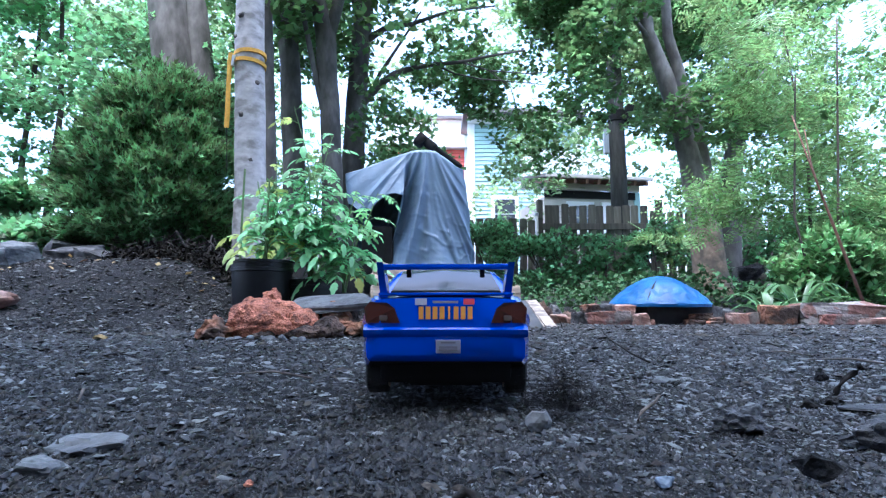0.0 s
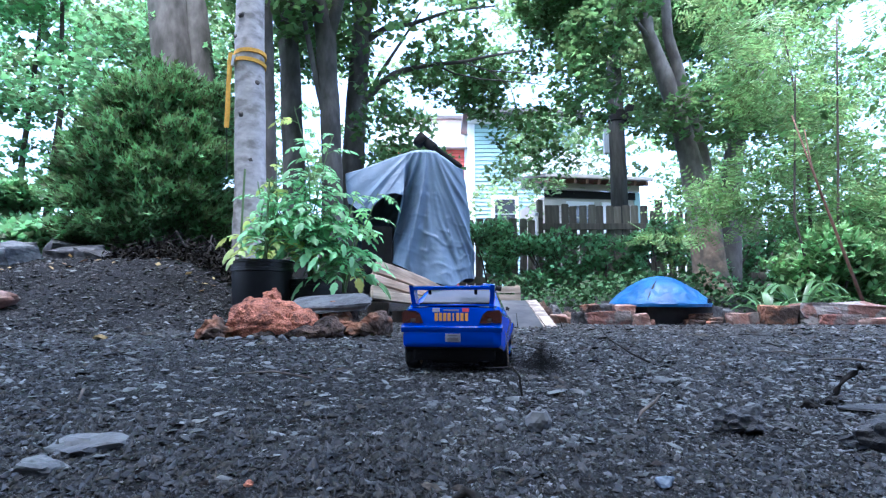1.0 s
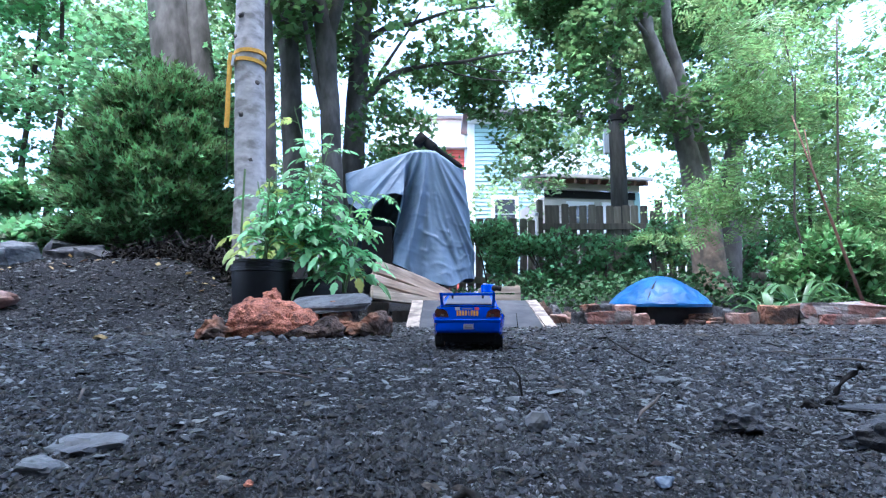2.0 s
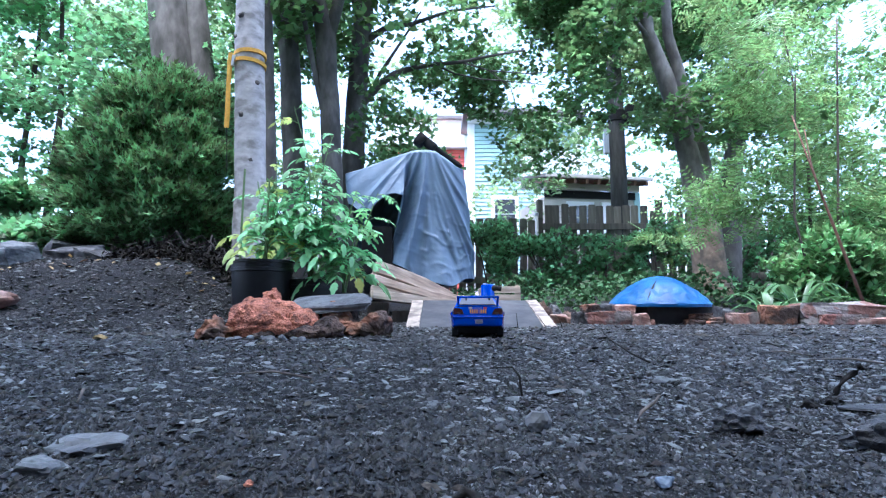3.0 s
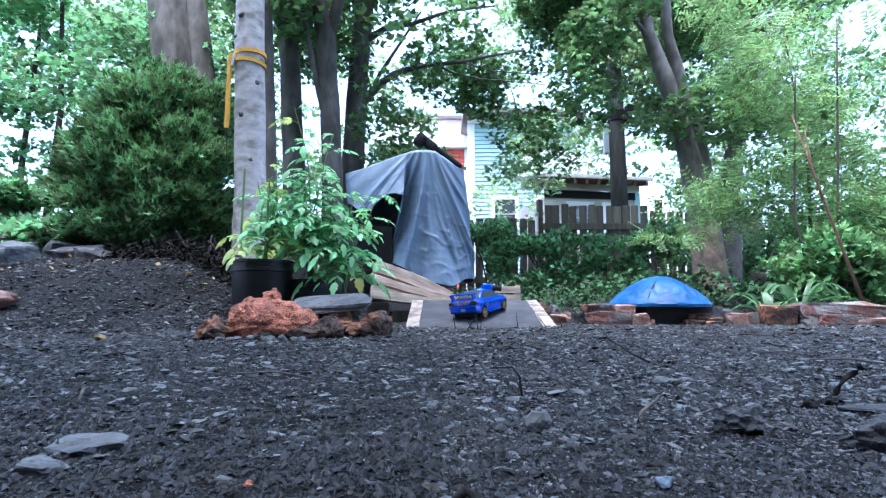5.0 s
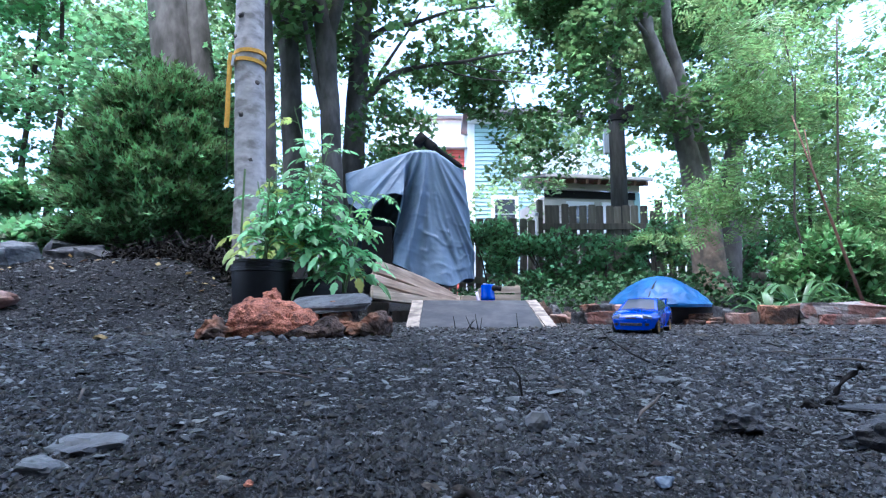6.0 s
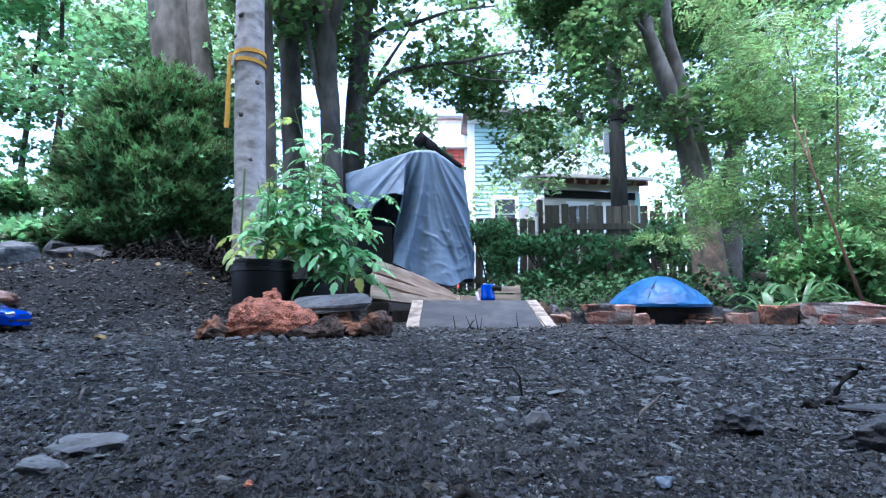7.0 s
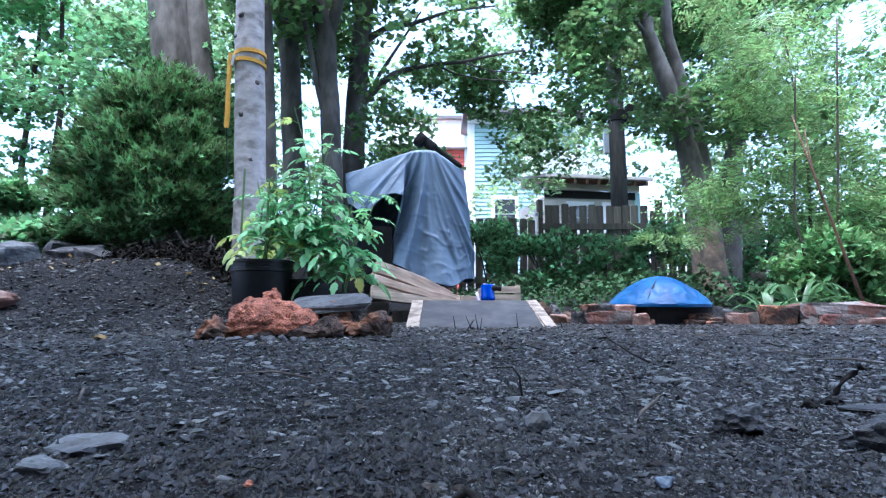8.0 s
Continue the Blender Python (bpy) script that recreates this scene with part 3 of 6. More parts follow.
    tree("leaning_tree", "leaning grey tree with peeled bark at its foot", [
        [(3.60, 7.0, 0.1, 0.25), (3.53, 7.0, 0.6, 0.20), (3.46, 7.0, 1.33, 0.165), (3.34, 7.0, 2.2, 0.14), (3.14, 7.0, 3.0, 0.115), (2.86, 7.0, 3.9, 0.090), (2.80, 7.0, 4.6, 0.085), (2.7, 7, 7, 0.08)],
        [(3.70, 7.1, 0.25, 0.15), (3.62, 7.1, 1.6, 0.12), (3.52, 7.05, 2.4, 0.09), (3.33, 7.05, 3.15, 0.075), (3.16, 7.05, 3.9, 0.07), (3.1, 7, 6.5, 0.04)]],
        clump_field(7, 38, (1.4, 5.4), (6.4, 8.6), (2.6, 6.2), skip=open_sky), 19500, 0.094, BARK_LIGHT, LEAF, 17,
        limbs=[[(3.2, 7, 2.75, 0.045), (3.7, 7, 2.95, 0.03), (4.4, 7.1, 3.3, 0.018), (5.0, 7.1, 3.8, 0.01)], [(2.95, 7, 3.7, 0.04), (2.6, 6.9, 4.1, 0.03), (2.2, 6.8, 4.6, 0.02)]])
    bm = tube(bmesh.new(), [(3.60, 6.99, 0.15), (3.55, 6.985, 0.5), (3.515, 6.985, 0.8), (3.49, 6.985, 1.05), (3.47, 6.99, 1.25)], [0.245, 0.212, 0.198, 0.188, 0.15], 28)
    bmesh.ops.subdivide_edges(bm, edges=bm.edges, cuts=2, use_grid_fill=True)
    for v in bm.verts:
        k = noise.noise(v.co * 5) * 0.016 + noise.noise(v.co * 17) * 0.008 + 0.010
        v.co += (v.co - Vector((3.52, 7.0, v.co.z))).normalized() * (k - 0.006)
    wood = part("bare_wood", bm, PEELED, None, smooth_shade=True)
    lean = bpy.data.objects["leaning_tree"]
    wood.parent = lean
    wood.matrix_parent_inverse = Matrix.Translation(-lean.location)
    tagged(wood, "tan bare wood where the bark has peeled")
    tree("maple_tree", "grey maple half hidden by leaves near the fence", [
        [(4.60, 8.5, 0.3, 0.2), (4.69, 8.5, 2.0, 0.16), (4.95, 8.5, 3.3, 0.14), (5.23, 8.5, 4.7, 0.12), (5.4, 8.5, 8, 0.08)]],
        clump_field(8, 34, (3.6, 8.0), (8.0, 10), (3.0, 7.0), skip=open_sky), 6500, 0.10, BARK, LEAF, 18)
    # young trees with feathered leaves
    tree("locust_sapling", "young locust with feathery light green leaves", [
        [(3.25, 4.6, 0.1, 0.012), (3.1, 4.6, 0.9, 0.010), (3.2, 4.6, 2.2, 0.006)], [(3.5, 4.7, 0.1, 0.012), (3.6, 4.7, 1.4, 0.010), (3.7, 4.7, 2.8, 0.006)]],
        clump_field(9, 49, (2.2, 4.9), (4.3, 5.8), (0.75, 3.0), (0.16, 0.34), skip=open_sky), 1300, 0.22, BARK_DARK, LEAF_LOCUST, 19, FEATHER, FEATHER_F, 6)
    tree("young_elm", "young leafy elm beside the locust", [
        [(3.7, 5.3, 0.1, 0.02), (3.75, 5.3, 1.5, 0.014), (3.6, 5.3, 3.0, 0.008)]],
        clump_field(34, 60, (2.5, 5.6), (5.0, 6.4), (0.9, 3.6), (0.18, 0.4), skip=open_sky), 6500, 0.080, BARK_DARK, LEAF, 35, BLADE, BLADE_F, 6)
    # leafy screen of young maples on the bank
    tree("young_maple", "young maple with cool green leaves on the bank", [
        [(-4.6, 6.0, 0.3, 0.05), (-4.5, 6.0, 2.4, 0.03), (-4.6, 6, 4, 0.02)], [(-5.3, 6.4, 0.3, 0.05), (-5.2, 6.4, 2.4, 0.03), (-5.1, 6.4, 4.5, 0.02)]],
        clump_field(10, 110, (-6.6, -3.0), (5.2, 7.4), (0.6, 4.8), (0.22, 0.45), skip=open_sky), 19000, 0.080, BARK_DARK, LEAF_COOL, 20, droop=0.45)
    veil = clump_field(30, 210, (-6.5, 7.5), (8.4, 11), (2.3, 7.4), (0.22, 0.46), skip=open_sky)
    veil += clump_field(37, 44, (2.7, 5.2), (9.2, 10.6), (3.5, 6.0), (0.25, 0.45), skip=open_sky)
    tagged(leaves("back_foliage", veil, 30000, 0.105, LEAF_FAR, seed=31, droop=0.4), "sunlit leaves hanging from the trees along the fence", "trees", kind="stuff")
    # unseen crowns added over the yard to shade the ground and the bank
    high = clump_field(27, 140, (-10, 10), (-9, 2.2), (5.0, 8.0), (0.9, 1.6))
    high += clump_field(28, 13, (-6.5, -2.6), (0.8, 4.2), (5.0, 7.0), (0.7, 1.1))
    tagged(leaves("high_canopy", high, 20500, 0.24, LEAF, seed=27, droop=0.2, tilt=0.7), "high leafy canopy added out of view to shade the yard", "trees", kind="stuff")
    # woods beyond the fence and beside the yard
    far = clump_field(21, 46, (-15, -1.0), (11, 18), (1.0, 10), (0.6, 1.2), skip=open_sky) + clump_field(22, 60, (1.0, 18), (12, 18), (2.5, 11), (0.8, 1.7), skip=open_sky) \
        + clump_field(23, 26, (-4, 8), (12, 18), (5.5, 12), (0.8, 1.6), skip=open_sky)
    far += clump_field(29, 40, (-9, 0.5), (12, 17), (2.0, 9), (0.6, 1.2), skip=open_sky)
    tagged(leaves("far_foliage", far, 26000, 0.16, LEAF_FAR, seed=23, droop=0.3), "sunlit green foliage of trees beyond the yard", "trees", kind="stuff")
    side = clump_field(24, 22, (7.5, 11), (6, 12), (0.3, 3.5), (0.6, 1.0)) + clump_field(25, 16, (-12, -8), (5, 12), (0.3, 2.5), (0.6, 1.0))
    tagged(leaves("side_foliage", side, 6000, 0.15, LEAF, seed=26), "green foliage beside the yard", "trees", kind="stuff")


def shrub(name, label, cx, cy, rx, ry, h, n, size, leaf, seed, template=BLADE, faces=BLADE_F, category="shrub", lobes=14, tilt=1.0, droop=0.2, shell=0.6, stems=6):
    z0 = ground_z(cx, cy)
    root = thing(name, label, category, Matrix.Translation((cx, cy, z0)))
    rnd = random.Random(seed)
    for i in range(stems):
        a = rnd.uniform(0, math.tau)
        top = Vector((math.cos(a) * rx * 0.5, math.sin(a) * ry * 0.5, h * rnd.uniform(0.5, 0.8)))
        bm = tube(bmesh.new(), [(0.04 * math.cos(a), 0.04 * math.sin(a), -0.03), top * 0.5 + Vector((0, 0, 0.05)), top], [0.018, 0.012, 0.006], 6)
        part("stem", bm, BARK_DARK, root)
    clumps = []
    for i in range(lobes):
        a, f = rnd.uniform(0, math.tau), rnd.uniform(0.05, 0.92)
        wide = (1 - f ** 2.2) ** 0.5 * 0.72
        clumps.append((math.cos(a) * rx * wide * rnd.uniform(0.4, 1), math.sin(a) * ry * wide * rnd.uniform(0.4, 1), h * (0.08 + 0.82 * f), rx * rnd.uniform(0.25, 0.42), ry * rnd.uniform(0.25, 0.42), h * rnd.uniform(0.1, 0.18)))
    tagged(leaves("foliage", clumps, n, size, leaf, root, template, faces, seed, tilt, droop, shell), kind="stuff")
    return root


def evergreen():
    """A rounded cone of dense sprigs in overlapping lobes, dark inside."""
    cx, cy = -2.56, 4.85
    z0 = ground_z(cx, cy)
    root = thing("evergreen_shrub", "large rounded dark green evergreen shrub on the soil bank", "shrub", Matrix.Translation((cx, cy, z0 - 0.02)))
    part("trunk", tube(bmesh.new(), [(0, 0, 0), (0.02, 0, 0.6), (0, 0.02, 1.6)], [0.08, 0.06, 0.02], 8), BARK_DARK, root)
    rng = np.random.default_rng(77)
    lobes = 430
    f = rng.uniform(0.0, 1.0, lobes) ** 0.85
    a = rng.uniform(0, math.tau, lobes)
    # silhouette: widest a third of the way up, drawn in to a blunt top
    wide = np.interp(f, [0, 0.12, 0.3, 0.5, 0.7, 0.85, 0.95, 1.0], [0.72, 0.92, 0.92, 0.84, 0.66, 0.46, 0.28, 0.12])
    C = np.stack([np.cos(a) * wide * 0.86, np.sin(a) * wide * 0.98, 0.06 + f * 1.68], 1)
    out = np.stack([np.cos(a), np.sin(a), 0.25 + 0.9 * f ** 2], 1)
    out /= np.linalg.norm(out, axis=1)[:, None]
    C += out * rng.normal(0, 0.085, lobes)[:, None]
    n = 76000
    pick = rng.integers(0, lobes, n)
    P = C[pick] + rng.normal(0, 1, (n, 3)) * np.array([0.046, 0.046, 0.034]) - out[pick] * np.abs(rng.normal(0, 0.05, n))[:, None]
    # a dark dense heart
    core = rng.integers(0, n, 14000)
    P[core] *= np.array([0.72, 0.72, 1.0]) * rng.uniform(0.6, 1.0, (len(core), 1))
    # the skirt stands clear of the ground, its boughs reaching out over the bank
    skirt = np.hypot(P[:, 0], P[:, 1]) > 0.45
    P[:, 2] = np.where(skirt, np.maximum(P[:, 2], 0.17 + 0.10 * np.abs(np.sin(P[:, 0] * 9) * np.cos(P[:, 1] * 7)) + rng.uniform(0, 0.06, n)), np.maximum(P[:, 2], 0.03))
    # sprigs point outwards and a little up
    Y = out[pick] + rng.normal(0, 0.55, (n, 3)) + np.array([0, 0, 0.25])
    Y /= np.linalg.norm(Y, axis=1)[:, None]
    X = np.cross(Y, rng.normal(0, 1, (n, 3)))
    X /= np.linalg.norm(X, axis=1)[:, None]
    R = np.stack([X, Y, np.cross(X, Y)], 2)
    tagged(scatter("foliage", SPRIG, SPRIG_F, P, R, rng.uniform(0.05, 0.115, n), LEAF_YEW, root), kind="stuff")


def strap_plant(x, y, count, reach, seed):
    """A tuft of long arching strap leaves, each a bent ribbon with a keel."""
    rnd = random.Random(seed)
    root = thing("lily_plant", "tuft of long arching light green strap leaves beside the edging", "plant", Matrix.Translation((x, y, ground_z(x, y))))
    bm = bmesh.new()
    for k in range(count):
        a, r, h = rnd.uniform(0, math.tau), reach * rnd.uniform(0.5, 1.0), reach * rnd.uniform(0.5, 1.05)
        d, side = Vector((math.cos(a), math.sin(a), 0)), Vector((-math.sin(a), math.cos(a), 0))
        w = rnd.uniform(0.016, 0.036)
        rows = []
        for q in range(8):
            f = q / 7
            p = d * (r * f ** 1.2 + 0.02) + Vector((0, 0, h * (1.9 * f - 1.45 * f * f)))
            e = w * (0.35 + 1.9 * f * (1 - f) + 0.15 * (1 - f))
            rows.append([bm.verts.new(p + side * e + Vector((0, 0, 0.35 * e))), bm.verts.new(p), bm.verts.new(p - side * e + Vector((0, 0, 0.35 * e)))])
        for u, v in zip(rows, rows[1:]):
            bm.faces.new((u[0], u[1], v[1], v[0]))
            bm.faces.new((u[1], u[2], v[2], v[1]))
    tagged(part("leaves", bm, LEAF_STRAP, root, smooth_shade=True), kind="stuff")


def brush_heap():
    """Dead branches and roots raked together under the evergreen."""
    rnd = random.Random(88)
    root = thing("brush_heap", "dark heap of dead twigs and roots under the evergreen", "brush", Matrix.Translation((-1.85, 3.85, ground_z(-1.85, 3.85))))
    # most twigs take the darkest colour, for the shade under the boughs
    for k in range(120):
        x, y = rnd.uniform(-0.55, 0.42), rnd.uniform(-0.12, 0.45)
        z = ground_z(-1.85 + x, 3.85 + y) - root.location.z
        a, l, up = rnd.uniform(0, math.tau), rnd.uniform(0.06, 0.22), rnd.uniform(0.0, 0.22) * (0.5 + 0.5 * rnd.random())
        pts = [(x + l * (q - 1) * math.cos(a) + rnd.uniform(-0.02, 0.02), y + l * (q - 1) * math.sin(a), z + max(0.0, up * (0.4, 1.0, 0.7)[q] + rnd.uniform(-0.02, 0.03))) for q in range(3)]
        r = rnd.uniform(0.003, 0.010)
        part("twig", tube(bmesh.new(), pts, [r, r * 0.85, r * 0.4], 5), TWIG if k % 6 else BARK_DARK, root)
    # litter added near black: its colour carries the evergreen's shade
    rng = np.random.default_rng(89)
    n = 5200
    P = np.stack([rng.uniform(-0.45, 0.60, n), rng.uniform(-0.32, 0.6, n), np.abs(rng.normal(0, 0.05, n))], 1)
    P[:, 2] += np.array([ground_z(-1.85 + a, 3.85 + b) for a, b in P[:, :2]]) - root.location.z
    tagged(scatter("leaf_litter", BLADE, BLADE_F, P, turns_from(rng, n, 1.2), rng.uniform(0.02, 0.05, n), LITTER_SHADED, root), "leaf litter coloured near black for the shade under the evergreen", kind="stuff")


def build_shrubs():
    evergreen()
    low = clump_field(55, 110, (0.1, 5.4), (4.6, 8.4), (0.12, 0.30), (0.2, 0.34))
    tagged(leaves("ground_ivy", low, 9000, 0.05, LEAF_IVY, seed=56, droop=0.4), "low green ivy and weeds before the fence", "ivy", kind="stuff")
    shrub("leafy_shrub", "dark green leafy shrub against the fence", 4.4, 5.2, 0.9, 0.6, 1.2, 6500, 0.095, LEAF_DARK, 31, lobes=22, droop=0.5)
    shrub("leafy_shrub", "dark green leafy shrub against the fence", 3.35, 4.6, 0.7, 0.5, 0.75, 4200, 0.085, LEAF_DARK, 32, droop=0.5, lobes=20)
    shrub("leafy_shrub", "dark green leafy shrub against the fence", 5.6, 6.4, 1.0, 0.7, 1.9, 7500, 0.10, LEAF_DARK, 33, lobes=24, droop=0.4)
    for i, (x, y, rx, h) in enumerate(((0.8, 8.45, 0.7, 1.35), (1.7, 8.45, 0.8, 1.2), (2.6, 8.45, 0.8, 1.15), (3.5, 8.5, 0.8, 1.3), (4.6, 8.5, 0.9, 1.3), (5.8, 8.4, 0.9, 1.5))):
        shrub("fence_vine", "green climbing vine growing over the fence", x, y, rx, 0.3, h, 1900, 0.085, LEAF_COOL, 40 + i, MAPLE, MAPLE_F, "vine", droop=0.7)
    shrub("ground_plant", "broad-leaved green plant at the bank's top", -3.3, 4.3, 0.55, 0.4, 0.36, 1900, 0.07, LEAF_COOL, 51, MAPLE, MAPLE_F, "plant", stems=4)
    shrub("ground_plant", "broad-leaved green plant at the bank's top", -4.3, 5.0, 0.8, 0.5, 0.9, 4500, 0.075, LEAF_COOL, 52, MAPLE, MAPLE_F, "plant", stems=4)
    strap_plant(2.30, 3.75, 13, 0.34, 71)
    strap_plant(2.72, 4.05, 16, 0.46, 72)
    brush_heap()


# ---- fence, pole, houses ----
def build_fence():
    z0 = ground_z(3, 9)
    root = thing("wooden_fence", "weathered grey wooden picket fence with gaps and a top rail", "fence", Matrix.Translation((0, 9.0, z0)))
    for x in (-3.0, -0.7, 1.68, 3.75, 6.1, 8.5, 10.9):
        part("post", boxed(0.1, 0.1, 1.68, pose(x, 0.06, 0.84), 0.008), FENCE, root)
    # the stretch beside the pole stands higher than the rest
    for x0, x1, top in ((-3.0, 1.68, 0.98), (1.70, 3.46, 1.20), (3.50, 11.0, 1.10)):
        for z in (top, 0.28):
            part("rail", boxed(x1 - x0, 0.045, 0.11, pose((x0 + x1) / 2, -0.035, z), 0.006), FENCE, root)
    protos = []
    for h in (1.34, 1.585, 1.46):
        bm = boxed(0.125, 0.018, h, pose(0, 0, h / 2))
        bmesh.ops.bevel(bm, geom=[e for e in bm.edges if all(v.co.z > h - 0.01 for v in e.verts) and abs(e.verts[0].co.y - e.verts[1].co.y) > 0.001], offset=0.016, segments=1, affect="EDGES")
        me = bpy.data.meshes.new("board")
        bm.to_mesh(me)
        bm.free()
        me.materials.append(FENCE)
        protos.append(me)
    rnd = random.Random(5)
    x = -3.0
    while x < 11.0:
        ob = new("board", protos[0 if x < 1.68 else 1 if x < 3.46 else 2])
        ob.parent = root
        ob.matrix_basis = pose(x, 0, rnd.uniform(-0.03, 0.02), 0, rnd.uniform(-0.9, 0.9), 0)
        x += 0.132 + rnd.uniform(0.0, 0.03) + (0.05 if rnd.random() < 0.12 else 0)
    ob = thing("metal_post", "thin grey metal post before the fence", "post", Matrix.Translation((1.58, 8.8, ground_z(1.58, 8.8))))
    part("tube", tube(bmesh.new(), [(0, 0, -0.05), (0.0, 0, 1.38)], [0.03, 0.03], 12), STEEL, ob, smooth_shade=True)
    part("cap", turned(bmesh.new(), [(0.036, 1.36), (0.036, 1.40), (0.012, 1.42)], 12), STEEL, ob)


def build_pole():
    root = thing("utility_pole", "dark wooden utility pole with a meter box and bracket", "pole", Matrix.Translation((3.20, 9.4, ground_z(3.1, 9.4) - 0.1)))
    bm = tube(bmesh.new(), [(0, 0, 0), (-0.01, 0, 2.5), (-0.03, 0, 5.2), (-0.05, 0, 9)], [0.160, 0.145, 0.125, 0.105], 14)
    part("shaft", bm, POLE, root, smooth_shade=True)
    part("meter_box", boxed(0.09, 0.10, 0.46, pose(-0.23, -0.05, 2.92), 0.02), STEEL, root, "pale grey metal box")
    part("bracket", boxed(0.13, 0.16, 0.34, pose(0.20, -0.02, 3.45, 0, 14, 0), 0.03), BLACK, root)
    part("band", turned(bmesh.new(), [(0.15, 3.3), (0.158, 3.31), (0.158, 3.5), (0.15, 3.51)], 14, Matrix.Translation((-0.015, 0, 0))), BLACK, root)


def house_window(root, x, y, z, w, h):
    win = part("window", boxed(w + 0.24, 0.12, h + 0.24, pose(x, y - 0.03, z), 0.01), WHITE, root)
    for i in (-1, 1):
        part("pane", boxed(w - 0.06, 0.03, h / 2 - 0.05, pose(x, y - 0.1, z + i * h / 4)), PANE, win)


def build_houses():
    # plain wall added out of view: closes the yard behind and dims frontal light
    wall = part("wall_back", boxed(24, 0.25, 6.5, pose(0, -6.0, 3.2)), BRICK)
    tagged(wall, "plain wall added unseen behind the camera, closing the yard and cutting frontal light", "wall", kind="structure")
    # pale clapboard house
    root = thing("clapboard_house", "pale blue-green clapboard house with white trim beyond the fence", "house", Matrix.Translation((3.5, 22.0, 0.2)))
    part("wall", boxed(4.5, 7, 7.9, pose(-0.05, 3.5, 3.95)), SIDING, root)
    for k in range(44):
        part("clapboard", boxed(4.54, 0.05, 0.165, pose(-0.05, -0.03, 0.1 + k * 0.178, -13, 0, 0)), SIDING, root)
    part("corner_board", boxed(0.3, 0.1, 7.9, pose(-2.3, -0.06, 3.95), 0.01), WHITE, root)
    part("corner_board", boxed(0.3, 0.1, 7.9, pose(2.2, -0.06, 3.95), 0.01), WHITE, root)
    part("roof", boxed(5.2, 8.2, 0.2, pose(-0.05, 3.3, 8.3, 4, 0, 0), 0.02), SHINGLE, root)
    part("frieze", boxed(4.8, 0.2, 0.45, pose(-0.05, -0.1, 7.9), 0.02), WHITE, root)
    for x in (-0.9, 0.9):
        house_window(root, x, -0.06, 3.75, 0.9, 1.3)
    # red house with a white cornice
    root = thing("red_house", "red-sided house with a white cornice and corner boards beyond the fence", "house", Matrix.Translation((-0.85, 24.0, 0.2)))
    part("wall", boxed(4.0, 6, 7.2, pose(0, 3, 3.6)), RED_PAINT, root)
    for k in range(38):
        part("clapboard", boxed(4.04, 0.05, 0.18, pose(0, -0.03, 0.1 + k * 0.188, -13, 0, 0)), RED_PAINT, root)
    part("cornice", boxed(4.5, 0.5, 0.55, pose(0, -0.1, 7.45), 0.04), WHITE, root)
    part("upper_storey", boxed(3.8, 5, 1.3, pose(0.1, 3.2, 8.3), 0.02), WHITE, root, "white upper storey set back")
    part("roof", boxed(4.3, 5.6, 0.16, pose(0.1, 3.2, 9.05, 3, 0, 0), 0.02), SHINGLE, root)
    for sx in (-1, 1):
        part("corner_board", boxed(0.22, 0.12, 7.2, pose(sx * 1.95, -0.06, 3.6), 0.02), WHITE, root)
    house_window(root, -0.4, -0.06, 5.4, 0.9, 1.3)
    # low rear wing of a house: eaves with rafter ends, a black strip as painted shade, tan siding and two windows
    root = thing("porch", "tan rear porch with brown rafters under its eaves beyond the fence", "porch", pose(4.45, 16.0, 0.2, 0, 0, 9))
    part("roof", boxed(3.3, 3.2, 0.10, pose(0.0, 0.7, 3.98, 11, 0, 0), 0.02), SHINGLE, root)
    part("gutter", boxed(3.3, 0.10, 0.10, pose(0.0, -0.90, 3.66), 0.02), TAN_SIDING, root)
    for k in range(9):
        part("rafter", boxed(0.08, 1.3, 0.14, pose(-1.5 + k * 0.375, -0.22, 3.66, 11, 0, 0), 0.01), STALK, root)
    part("soffit", boxed(3.1, 0.9, 0.03, pose(0.0, -0.1, 3.83, 11, 0, 0)), STALK, root)
    part("beam", boxed(3.0, 0.14, 0.20, pose(0.0, -0.35, 3.47), 0.02), TAN_SIDING, root)
    part("shade_strip", boxed(2.9, 0.08, 0.22, pose(0.0, -0.20, 3.27)), BLACK, root, "black strip in place of the shade under the beam")
    wall = part("wall", boxed(2.95, 2.4, 3.2, pose(0.0, 1.02, 1.58)), TAN_SIDING, root)
    for k in range(17):
        part("clapboard", boxed(2.97, 0.03, 0.17, pose(0.0, -0.19, 0.12 + k * 0.18, -8, 0, 0)), TAN_SIDING, wall)
    for x in (-0.35, 0.75):
        house_window(root, x, -0.20, 2.55, 0.62, 0.75)
    part("corner_board", boxed(0.20, 0.2, 3.4, pose(1.52, -0.12, 1.7), 0.01), SIDING, root, "mint-coloured corner board")
    part("upper_wall", boxed(3.0, 0.3, 1.4, pose(0.1, 2.4, 4.7), 0.02), WHITE, root, "white upper wall above the roof")


